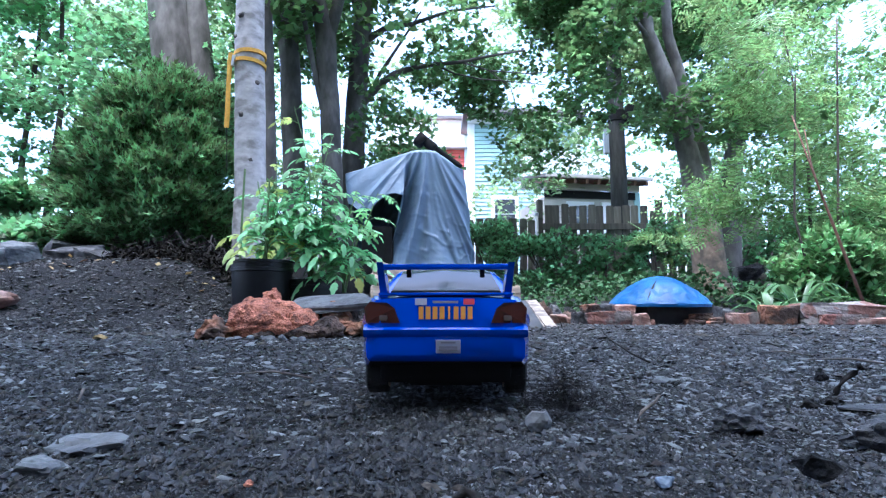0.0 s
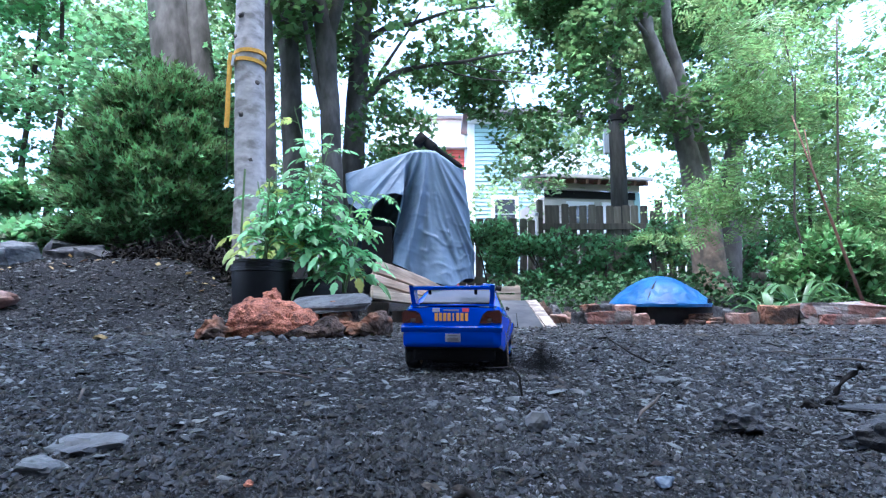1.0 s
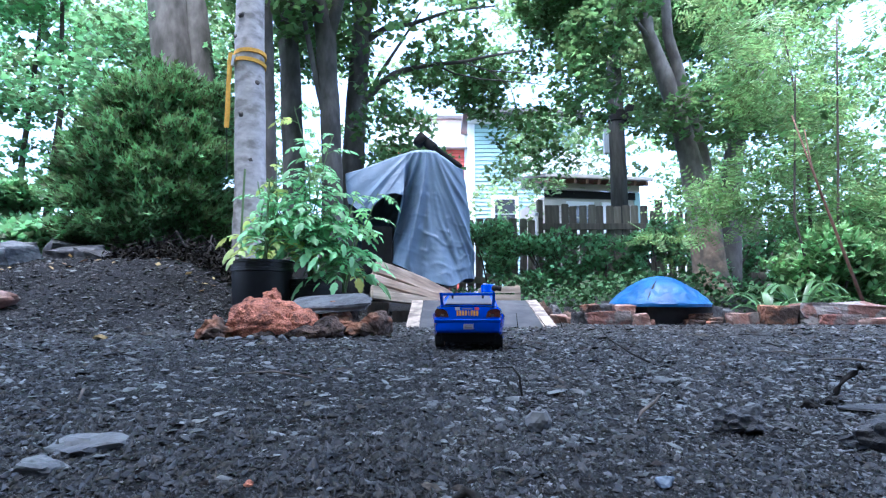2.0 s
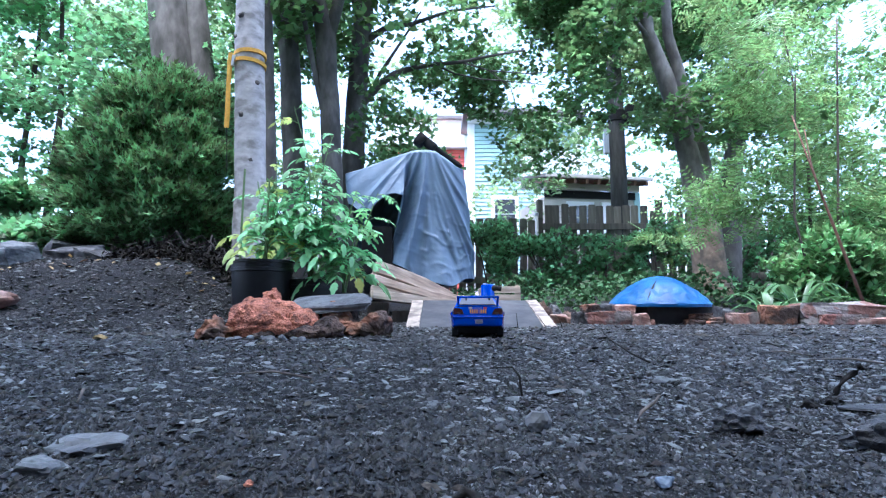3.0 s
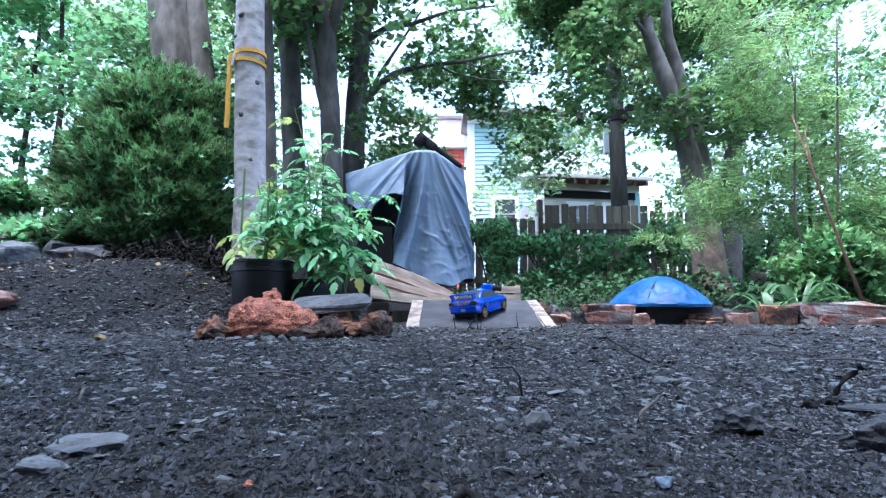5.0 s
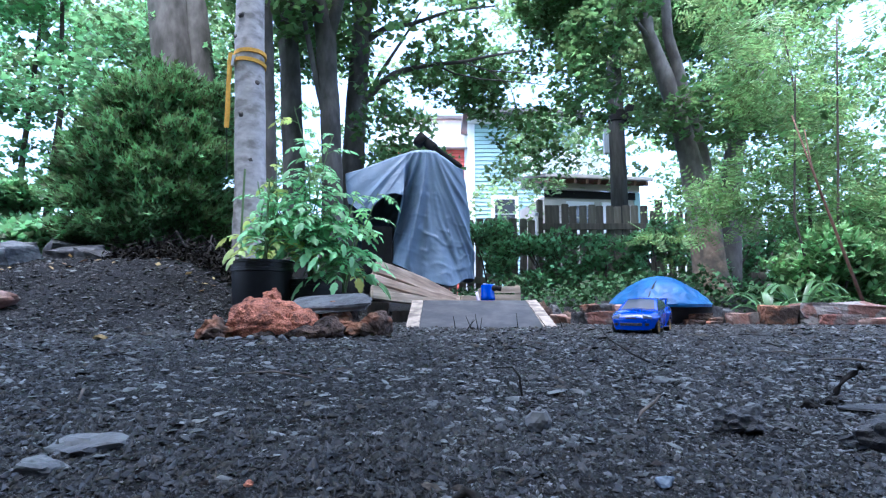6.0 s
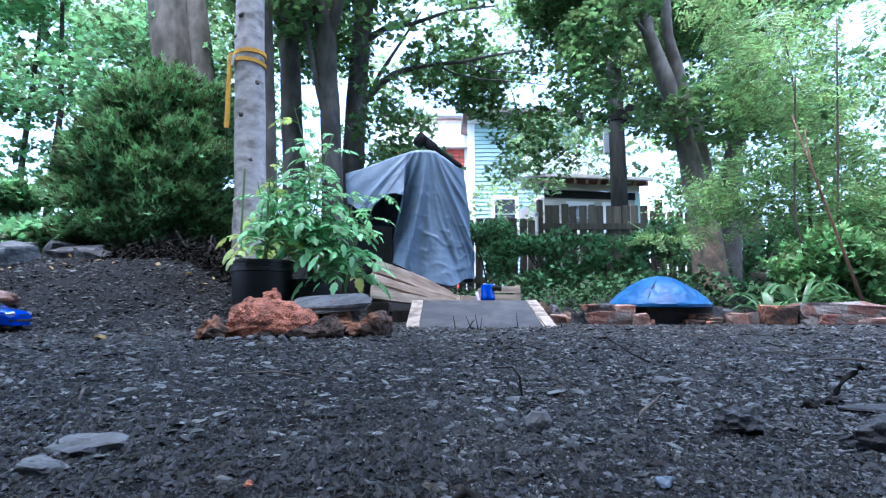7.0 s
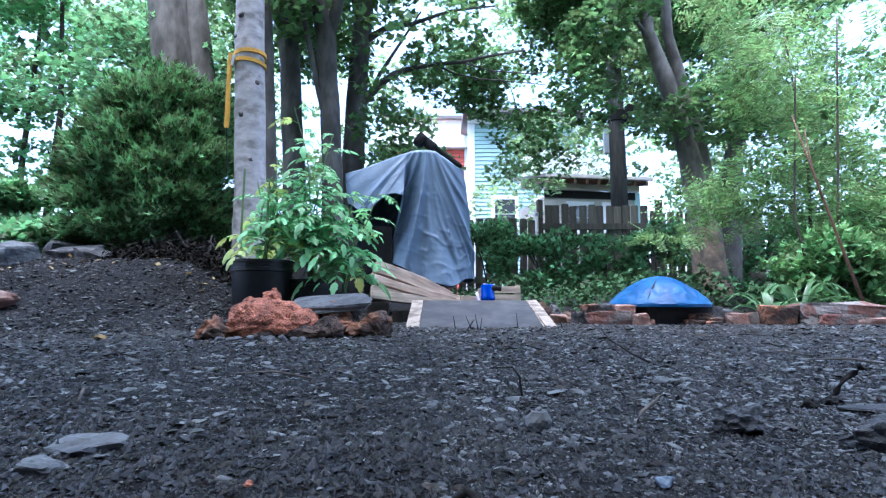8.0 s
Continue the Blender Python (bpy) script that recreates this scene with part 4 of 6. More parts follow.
# ---- yard things ----
def build_ramp():
    root = thing("ramp", "low grey board ramp with cream taped edges on the soil", "ramp", Matrix.Translation((0.2, 2.75, -0.006)))
    length, rise, w = 0.62, 0.145, 0.80
    tilt = math.degrees(math.atan2(rise, length - 0.02))
    part("board", boxed(w - 0.15, length + 0.01, 0.012, pose(0, length / 2, rise / 2 + 0.003, tilt, 0, 0), 0.003), RAMP_TOP, root)
    for sx in (-1, 1):
        bm = boxed(0.072, length + 0.012, 0.013, Matrix(), 0.003)
        bmesh.ops.subdivide_edges(bm, edges=[e for e in bm.edges if abs(e.verts[0].co.y - e.verts[1].co.y) > length * 0.8], cuts=26)
        for v in bm.verts:
            ragged = 0.007 * noise.noise((v.co.y * 9, sx * 5.0, 0.0)) + 0.004 * noise.noise((v.co.y * 34, sx * 3.0, 2.0))
            v.co.x += ragged if v.co.x * sx < 0 else 0.4 * ragged - sx * 0.004
            v.co.z += 0.0025 * abs(noise.noise((v.co.y * 30, v.co.x * 40, 1.0)))
        bmesh.ops.transform(bm, matrix=pose(sx * (w / 2 - 0.038), length / 2, rise / 2 + 0.004, tilt, 0, 0), verts=bm.verts)
        part("edge_strip", bm, RAMP_TAPE, root, "cream tape, scuffed and dirty")
        bm = bmesh.new()
        vs = [bm.verts.new(p) for dx in (-0.012, 0.012) for p in ((sx * 0.34 + dx, 0.06, -0.01), (sx * 0.34 + dx, length, -0.01), (sx * 0.34 + dx, length, rise - 0.008), (sx * 0.34 + dx, 0.06, 0.006))]
        for f in ((3, 2, 1, 0), (4, 5, 6, 7), (0, 1, 5, 4), (1, 2, 6, 5), (2, 3, 7, 6), (3, 0, 4, 7)):
            bm.faces.new([vs[i] for i in f])
        part("side_support", bm, LUMBER, root)


def build_tarp():
    """A draped cover over a machine: folds run down from its top edges."""
    cx, cy = -0.30, 4.55
    z0 = ground_z(cx, cy)
    root = thing("covered_machine", "garden machine under a draped grey tarpaulin", "machine", Matrix.Translation((cx, cy, z0)))
    rows, cols = 150, 420
    top = 1.45 - z0
    bm = bmesh.new()
    grid = []
    for j in range(rows + 1):
        f = j / rows
        ring = []
        for i in range(cols):
            a = i * math.tau / cols
            c, s = math.cos(a), math.sin(a)
            k = (abs(c) ** 5 + abs(s) ** 5) ** -0.2
            g = min(1.0, f / 0.3)
            h = max(0.0, (f - 0.3) / 0.7)
            x = c * k * (0.02 + 0.455 * g ** 0.9 + 0.02 * h) + 0.075 * h * max(c, 0)
            y = s * k * (0.01 + 0.22 * g ** 0.9 + 0.13 * h)
            # the ridge stands over the machine's panel and falls away to the engine side
            ridge = -0.17 * smooth(0.12, -0.45, x) - 0.13 * smooth(0.18, 0.46, x)
            flap = smooth(0.06, -0.02, x) * smooth(0.36, 0.1, y)
            hem = 0.235 + 0.20 * smooth(0.36, 0.02, x) + 0.06 * smooth(0.36, 0.5, x) + (0.52 + 0.12 * noise.noise((x * 5, y * 3, 4.0)) - 0.10 * smooth(-0.1, -0.45, x)) * flap
            z = top + ridge - 0.05 * g ** 3 - max(0.0, top + ridge - 0.05 - hem) * h
            drape = smooth(0.16, 0.55, f)
            x0 = x
            if x < 0:
                x *= 1.0 + 0.14 * (1 - h)
            front = smooth(-0.02, 0.06, x0) * smooth(0.1, -0.15, y)
            x -= 0.21 * h * smooth(0.40, 0.05, x0) * front
            # long pleats falling from the peak, sharp creases across them, small crumples all over
            px, pz = x - 0.16, top - z + 0.12
            ray = math.atan2(px, pz)
            pleat = 1 - abs(noise.noise((ray * 5.2, y * 1.2, z * 0.7))) * 3.2
            crease = 1 - abs(noise.noise((ray * 11 + z * 1.2, y * 2 + 4, z * 1.7))) * 6.0
            cross = 1 - abs(noise.noise((x * 5 + z * 5, y * 4, z * 7 - x * 4 + 9))) * 9.0
            tiny = 1 - abs(noise.noise((x * 15 - z * 6, y * 12, z * 13 + 3))) * 4.0
            fold = 0.044 * max(pleat, -0.3) + 0.014 * max(crease, 0) + 0.006 * max(cross, 0) * smooth(0.3, 0.7, f) + 0.003 * max(tiny, 0)
            fold *= (0.45 + 0.55 * smooth(0.2, 0.9, f)) * (1 - 0.7 * flap)
            x += c * fold * drape * 0.45
            y += s * fold * drape * 1.5
            # the corner fold beside the opening turns inwards
            y += 0.16 * front * smooth(0.20, 0.04, x0) * smooth(0.30, 0.75, f)
            z += 0.02 * noise.noise((c * 2.5, s * 2.5, 7.0)) * smooth(0.7, 1, f) + (0.007 * max(crease, 0) + 0.003 * max(tiny, 0)) * (1 - drape) * g
            ring.append(bm.verts.new((x, y, z)))
        grid.append(ring)
    for r, s in zip(grid, grid[1:]):
        for i in range(cols):
            bm.faces.new((r[i], s[i], s[(i + 1) % cols], r[(i + 1) % cols]))
    bm.faces.new(grid[0])
    part("cover", bm, TARP, root, "grey tarpaulin hanging in folds", smooth_shade=True)
    part("chassis", boxed(0.62, 0.4, 0.34, pose(-0.05, 0.02, 0.34), 0.04), BLACK, root)
    for sx in (-1, 1):
        wheel = turned(bmesh.new(), [(0.06, -0.05), (0.15, -0.05), (0.18, -0.03), (0.18, 0.03), (0.15, 0.05), (0.06, 0.05)], 28, pose(sx * 0.26, 0.1, 0.17, 0, 90, 0))
        part("wheel", wheel, RUBBER, root)
    part("engine", boxed(0.26, 0.26, 0.42, pose(-0.24, -0.14, 0.52), 0.05), BLACK, root)
    bm = boxed(0.085, 0.11, 0.115, pose(0.105, -0.12, top + 0.085, 0, 35, 0), 0.032)
    box(bm, 0.16, 0.08, 0.075, pose(0.175, -0.12, top + 0.055, 0, 37, 0), 0.025)
    box(bm, 0.40, 0.05, 0.035, pose(0.30, -0.12, top - 0.03, 0, 37, 0), 0.015)
    part("handle_bar", bm, BLACK, root, "black padded handle poking out of the cover")
    return root


def lumber_pile():
    data = ((-0.20, 3.74, 0.290, 0.62, 28, 20, 0.082), (-0.19, 3.68, 0.214, 0.62, 27, 13, 0.048), (-0.15, 3.60, 0.148, 0.70, 25, 6, 0.058), (-0.14, 3.90, 0.16, 0.8, 20, 8, 0.06), (-0.2, 3.95, 0.25, 0.7, 20, 14, 0.06))
    rnd = random.Random(14)
    for x, y, z, length, rz, ry, h in data:
        bm = boxed(length, 0.062, h, Matrix(), 0.004)
        bmesh.ops.subdivide_edges(bm, edges=[e for e in bm.edges if abs(e.verts[0].co.x - e.verts[1].co.x) > length * 0.8], cuts=9)
        warp = rnd.uniform(-0.02, 0.02)
        for v in bm.verts:
            v.co.z += warp * (v.co.x / length) ** 2 * 4 + 0.004 * noise.noise(v.co * 14 + Vector((x * 50, 0, 0)))
            v.co.y += 0.003 * noise.noise(v.co * 17 + Vector((z * 50, 3, 0)))
        ob = part("lumber", bm, LUMBER)
        ob.matrix_world = pose(x, y, z, -8, ry, rz)
        tagged(ob, "weathered grey-brown board in a leaning lumber pile", "lumber", "boards of the lumber pile")
    for x, y, sx, sz, rz, ry, mt in ((0.085, 3.60, 0.05, 0.10, 10, 38, LUMBER), (0.175, 3.72, 0.10, 0.19, 5, 3, LUMBER), (-0.44, 3.62, 0.14, 0.15, 0, 0, BARK_DARK), (-0.2, 3.7, 0.3, 0.09, 10, 0, BARK_DARK)):
        ob = part("wood_block", boxed(sx, 0.09, sz, Matrix(), 0.004), mt)
        ob.matrix_world = pose(x, y, ground_z(x, y) + sz / 2 - 0.01, 0, ry, rz)
        tagged(ob, "short offcut of timber by the lumber pile", "wood block", "offcuts by the lumber pile")
    stick = part("pale_stick", tube(bmesh.new(), [(0, 0, -0.01), (-0.008, 0.01, 0.09), (-0.022, 0.02, 0.18)], [0.012, 0.011, 0.009], 8), PALE_STICK, smooth_shade=True)
    stick.location = (0.262, 3.75, ground_z(0.262, 3.75) + 0.03)
    tagged(stick, "short pale lilac stick leaning by the timber", "stick")
    root = thing("crate", "small slatted wooden crate behind the ramp", "crate", Matrix.Translation((0.44, 4.05, ground_z(0.44, 4.05))))
    for k in range(4):
        part("slat", boxed(0.30, 0.015, 0.05, pose(0, 0, 0.04 + k * 0.062), 0.002), LUMBER, root)
    for sx in (-1, 1):
        part("upright", boxed(0.03, 0.03, 0.26, pose(sx * 0.13, 0.022, 0.13), 0.003), LUMBER, root)
        part("end_panel", boxed(0.015, 0.22, 0.24, pose(sx * 0.15, 0.14, 0.12), 0.002), LUMBER, root)
    # blue jug
    x, y = 0.305, 3.60
    root = thing("blue_jug", "bright blue plastic jug with a black spout", "jug", Matrix.Translation((x, y, ground_z(x, y))))
    part("body", turned(bmesh.new(), [(0.038, 0), (0.046, 0.010), (0.047, 0.15), (0.050, 0.155), (0.050, 0.175), (0.047, 0.180), (0.047, 0.245), (0.043, 0.256), (0.030, 0.260)], 22), PAINT, root, smooth_shade=True, sharp=40)
    part("spout", tube(bmesh.new(), [(0.02, -0.02, 0.228), (0.055, -0.03, 0.234), (0.088, -0.03, 0.226)], [0.022, 0.020, 0.016], 10), BLACK, root)


def tomato(x, y, r_pot, h_pot, tops, seed, pot_label, per_stem, stakes=(), yellow=0.1):
    """A nursery pot and its plant: stems to the given tops, each with drooping leaves of several leaflets."""
    rnd = random.Random(seed)
    z0 = ground_z(x, y)
    pot = thing("plant_pot", pot_label, "plant pot", Matrix.Translation((x, y, z0 - 0.01)), "black nursery pots")
    prof = [(r_pot * 0.84, 0), (r_pot * 0.86, 0.006), (r_pot * 0.96, h_pot * 0.80), (r_pot * 0.965, h_pot * 0.82), (r_pot * 1.0, h_pot * 0.83), (r_pot * 1.0, h_pot * 0.88), (r_pot * 0.975, h_pot * 0.885), (r_pot * 0.98, h_pot * 0.96), (r_pot * 1.03, h_pot * 0.965), (r_pot * 1.03, h_pot), (r_pot * 0.97, h_pot), (r_pot * 0.95, h_pot * 0.9)]
    part("shell", turned(bmesh.new(), prof, 36), POT, pot, smooth_shade=True, sharp=30)
    part("soil", turned(bmesh.new(), [(r_pot * 0.5, h_pot * 0.86), (r_pot * 0.95, h_pot * 0.9), (0.01, h_pot * 0.92)], 24), SOIL, pot)
    root = thing("tomato_plant", "tall green tomato plant in a black nursery pot", "potted plant", Matrix.Translation((x, y, z0 + h_pot * 0.9)), "potted tomato plants")
    green, faded = ([], [], []), ([], [], [])
    for k, (tx, ty, th) in enumerate(tops):
        stem_bm = bmesh.new()
        bow = Vector((rnd.uniform(-0.05, 0.05), rnd.uniform(-0.05, 0.05), 0))
        path = [Vector((tx * f ** 1.3, ty * f, th * f)) + bow * math.sin(f * math.pi) + Vector((0.008 * math.sin(f * 11 + k), 0, 0)) for f in [q / 11 for q in range(12)]]
        tube(stem_bm, path, [0.0075 * (1 - 0.7 * q / 11) for q in range(12)], 6)
        turn = rnd.uniform(0, math.tau)
        for q in range(per_stem):
            f = 0.20 + 0.80 * (q + rnd.uniform(0, 0.8)) / per_stem
            f = min(f, 0.995)
            i = min(10, int(f * 11))
            p = path[i].lerp(path[i + 1], f * 11 - i)
            turn += 2.4 + rnd.uniform(-0.4, 0.4)
            reach = rnd.uniform(0.14, 0.23) * (1.15 - 0.55 * f ** 2)
            rise, fall = rnd.uniform(0.45, 0.9), rnd.uniform(0.5, 0.95)
            stalk = [p + Vector((math.cos(turn) * reach * g, math.sin(turn) * reach * g, reach * (rise * g - fall * g * g))) for g in [u / 6 for u in range(7)]]
            tube(stem_bm, stalk, [0.003, 0.0028, 0.0024, 0.002, 0.0017, 0.0013, 0.001], 4)
            old = rnd.random() < yellow * (2.2 if f < 0.4 else 0.4)
            P, R, S = faded if old else green
            for u in (2, 3, 4, 5, 6):
                d = (stalk[u] - stalk[u - 1]).normalized()
                side = d.cross(Vector((0, 0, 1))).normalized()
                for sg in ((-1, 1) if u < 6 else (0,)):
                    yv = (d * (1.0 if sg == 0 else 0.6) + side * sg + Vector((0, 0, rnd.uniform(-0.45, 0.15)))).normalized()
                    xv = yv.cross(Vector((rnd.uniform(-0.35, 0.35), rnd.uniform(-0.35, 0.35), 1))).normalized()
                    zv = xv.cross(yv)
                    P.append(tuple(stalk[u]))
                    R.append([[xv.x, yv.x, zv.x], [xv.y, yv.y, zv.y], [xv.z, yv.z, zv.z]])
                    S.append(reach * rnd.uniform(0.30, 0.46) * (0.75 if u == 3 or u == 5 else 1.0) * (1.2 if sg == 0 else 1.0))
        part("stem", stem_bm, STEM, root)
    blade = [(0, 0, 0), (0.15, 0.10, -0.02), (0.25, 0.28, -0.07), (0.20, 0.38, -0.05), (0.26, 0.52, -0.11), (0.15, 0.68, -0.11), (0.12, 0.84, -0.18), (0, 1, -0.26),
             (-0.12, 0.84, -0.18), (-0.15, 0.68, -0.11), (-0.26, 0.52, -0.11), (-0.20, 0.38, -0.05), (-0.25, 0.28, -0.07), (-0.15, 0.10, -0.02), (0, 0.35, 0.02), (0, 0.7, -0.06)]
    bf = [(0, 1, 14), (1, 2, 14), (2, 3, 14), (3, 4, 15, 14), (4, 5, 15), (5, 6, 15), (6, 7, 15), (7, 8, 15), (8, 9, 15), (9, 10, 15), (10, 11, 14, 15), (11, 12, 14), (12, 13, 14), (13, 0, 14)]
    for name, (P, R, S), material in (("leaves", green, LEAF_TOMATO), ("yellowed_leaves", faded, LEAF_YELLOW)):
        if P:
            tagged(scatter(name, blade, bf, np.array(P), np.array(R), np.array(S), material, root), kind="stuff")
    for sx, sh in stakes:
        part("stake", tube(bmesh.new(), [(sx, -r_pot * 0.5, -0.05), (sx + 0.01, -r_pot * 0.5, sh)], [0.007, 0.006], 8), STEM, root, "thin green support stake")


def build_pots():
    tomato(-1.06, 3.1, 0.178, 0.37, ((-0.03, -0.03, 0.50), (0.08, -0.06, 0.36), (0.04, 0.06, 0.62), (0.0, -0.10, 0.24), (0.13, 0.02, 0.46)), 61, "large black plastic nursery pot on the soil", 9, ((-0.105, 0.56), (0.04, 0.50)), 0.30)
    tomato(-0.80, 3.2, 0.145, 0.28, ((-0.12, -0.02, 1.10), (0.12, 0.0, 0.92), (0.0, -0.10, 0.62), (0.17, -0.08, 0.52), (-0.14, -0.06, 0.66), (0.02, -0.14, 0.36), (-0.03, 0.08, 0.75)), 62, "black plastic nursery pot among others", 13, (), 0.05)
    tomato(-0.60, 3.22, 0.10, 0.20, ((0.21, -0.04, 0.62), (0.12, -0.10, 0.42), (-0.08, -0.10, 0.52), (0.05, 0.05, 0.66), (0.03, -0.12, 0.30)), 63, "small black plastic nursery pot among others", 11, (), 0.06)


def build_rocks():
    lumpy_rock("red_rock", -0.62, 1.93, ((0, 0, 0, 0.25, 0.2, 0.13), (-0.075, 0.01, 0, 0.15, 0.16, 0.135), (0.09, 0.0, 0, 0.17, 0.15, 0.10), (-0.015, 0.04, 0.07, 0.075, 0.07, 0.10), (0.0, -0.06, 0, 0.2, 0.1, 0.085)), RED_ROCK, "rough orange-red rock on the dark soil", 3, 5)
    lumpy_rock("dark_rock", -0.50, 1.85, ((0, 0, 0, 0.18, 0.09, 0.05), (0.09, 0.02, 0, 0.12, 0.09, 0.07), (-0.10, 0, 0, 0.15, 0.07, 0.035)), UMBER_ROCK, "dark brown rock lying against the red rock", 8)
    stone("brown_rock", -0.795, 1.84, 0.10, 0.08, 0.080, 9, BROWN_ROCK, "small brown rock at the end of the rock pile", 0, cuts=4, jag=0.4, category="rock", cut_planes=5)
    lumpy_rock("brown_rock", -0.30, 1.99, ((0, 0, 0, 0.13, 0.12, 0.06), (0.055, 0, 0, 0.10, 0.1, 0.095), (-0.07, 0, 0, 0.12, 0.1, 0.06), (-0.10, 0.05, 0, 0.16, 0.12, 0.12)), BROWN_ROCK, "orange-brown rock under a flat slate", 11)
    slab_stone("flat_slate", -0.425, 2.04, 0.112, 0.29, 0.16, 0.034, 47, SLATE, "flat grey slate slab lying across two rocks", 16, -4, -5)
    lumpy_rock("dark_rock", -0.44, 2.07, ((0, 0, 0, 0.2, 0.12, 0.10), (-0.08, 0.0, 0, 0.12, 0.1, 0.09), (0.06, -0.01, 0.0, 0.10, 0.1, 0.11)), UMBER_ROCK, "dark brown rock under the slate slab", 17)
    for i in range(9):
        stone("grey_chip", -0.74 + 0.035 * i, 1.76 + 0.02 * math.sin(i * 2.1), 0.035, 0.03, 0.02, 200 + i, SLATE, "small grey stone chip before the red rock", 40 * i, cuts=2, group="chips by the red rock", sink=0.004)
    for i, (x, y, sx, sz, s) in enumerate(((-3.05, 3.75, 0.30, 0.12, 1), (-2.86, 3.50, 0.24, 0.14, 2), (-2.62, 3.75, 0.30, 0.08, 3), (-2.3, 3.9, 0.26, 0.10, 4), (-3.2, 3.4, 0.24, 0.10, 6), (-2.85, 4.05, 0.34, 0.15, 9), (-2.05, 4.0, 0.34, 0.06, 12), (-2.45, 3.7, 0.16, 0.07, 14))):
        slab_stone("bank_rock", x, y, ground_z(x, y) - 0.01, sx, 0.20, sz, 30 + s, SLATE if s == 2 else DARK_ROCK, "broken dark slate rock along the top of the bank", 14, 10 - 7 * (i % 4), -30 + 17 * i, "rocks on the bank")
    stone("bank_rock", -2.33, 2.80, 0.16, 0.12, 0.085, 39, PALE_ROCK, "pinkish rock on the foot of the bank", 10, group="rocks on the bank", category="rock")
    # rubble edging beside the ramp
    rnd = random.Random(12)
    row = ((0.66, 3.55, 0, 0.10, 0.05, 0), (0.74, 3.42, 0, 0.10, 0.065, 2), (0.82, 3.40, 0, 0.09, 0.05, 2), (0.86, 3.30, 0, 0.10, 0.085, 3), (0.94, 3.16, 0, 0.10, 0.085, 3), (0.99, 3.12, 0, 0.25, 0.085, 1), (1.15, 3.12, 0, 0.10, 0.075, 2), (1.21, 3.16, 0, 0.05, 0.04, 2),
           (0.90, 3.24, 0.075, 0.10, 0.055, 0), (1.00, 3.30, 0.075, 0.12, 0.055, 3), (1.10, 3.24, 0.065, 0.12, 0.065, 2))
    row += ((1.50, 3.17, 0, 0.11, 0.035, 0), (1.58, 3.13, 0, 0.09, 0.03, 0), (1.57, 3.24, 0.03, 0.13, 0.04, 0), (1.66, 3.35, 0, 0.16, 0.11, 3), (1.74, 3.15, 0, 0.10, 0.075, 2), (1.83, 3.20, 0, 0.09, 0.08, 1),
           (1.985, 3.16, 0, 0.20, 0.118, 0), (1.78, 3.45, 0, 0.2, 0.10, 3), (1.62, 3.20, 0, 0.07, 0.05, 0), (2.66, 3.15, 0, 0.14, 0.05, 1), (2.07, 3.2, 0, 0.06, 0.06, 2), (2.6, 3.25, 0, 0.2, 0.09, 3))
    kinds = ((BROWN_ROCK, "brown rubble stone in the edging row"), (BRICK, "worn red brick rubble in the edging row"), (PALE_ROCK, "pale pinkish rubble stone in the edging row"), (DARK_ROCK, "dark grey rubble stone in the edging row"))
    for i, (x, y, z, sx, sz, k) in enumerate(row):
        slab_stone("edging_stone", x, y, ground_z(x, y) + z, sx, 0.10, sz, 60 + i, kinds[k][0], kinds[k][1], 0, rnd.uniform(-5, 5), rnd.uniform(-14, 14), "edging stones")
    # loose heap of roots and clods behind the ramp
    for i in range(16):
        x, y = 0.52 + rnd.uniform(0, 0.42), 3.5 + rnd.uniform(0, 0.5)
        stone("soil_clod", x, y, rnd.uniform(0.08, 0.2), 0.1, rnd.uniform(0.05, 0.13), 300 + i, BROWN_DIRT if i % 3 else DARK_ROCK, "brown lump of earth and roots in a heap", rnd.uniform(0, 180), cuts=3, jag=0.4, group="lumps of the earth heap", category="earth")
    slab_stone("edging_block", 2.38, 3.20, 0, 0.50, 0.18, 0.135, 91, MORTAR, "mortar-crusted block of old brickwork in the edging row", 0, 0, 2)
    for i, (x, y, z, sx, sz, rz, mt) in enumerate(((2.30, 3.10, 0.012, 0.20, 0.065, 2, BRICK), (2.50, 3.09, 0, 0.22, 0.050, -4, PALE_ROCK), (2.72, 3.14, 0, 0.20, 0.11, 3, MORTAR))):
        slab_stone("edging_brick", x, y, z, sx, 0.07, sz, 90 + i, mt, "old mortar-crusted brick or slab in the edging row", 0, 0, rz, "edging bricks")


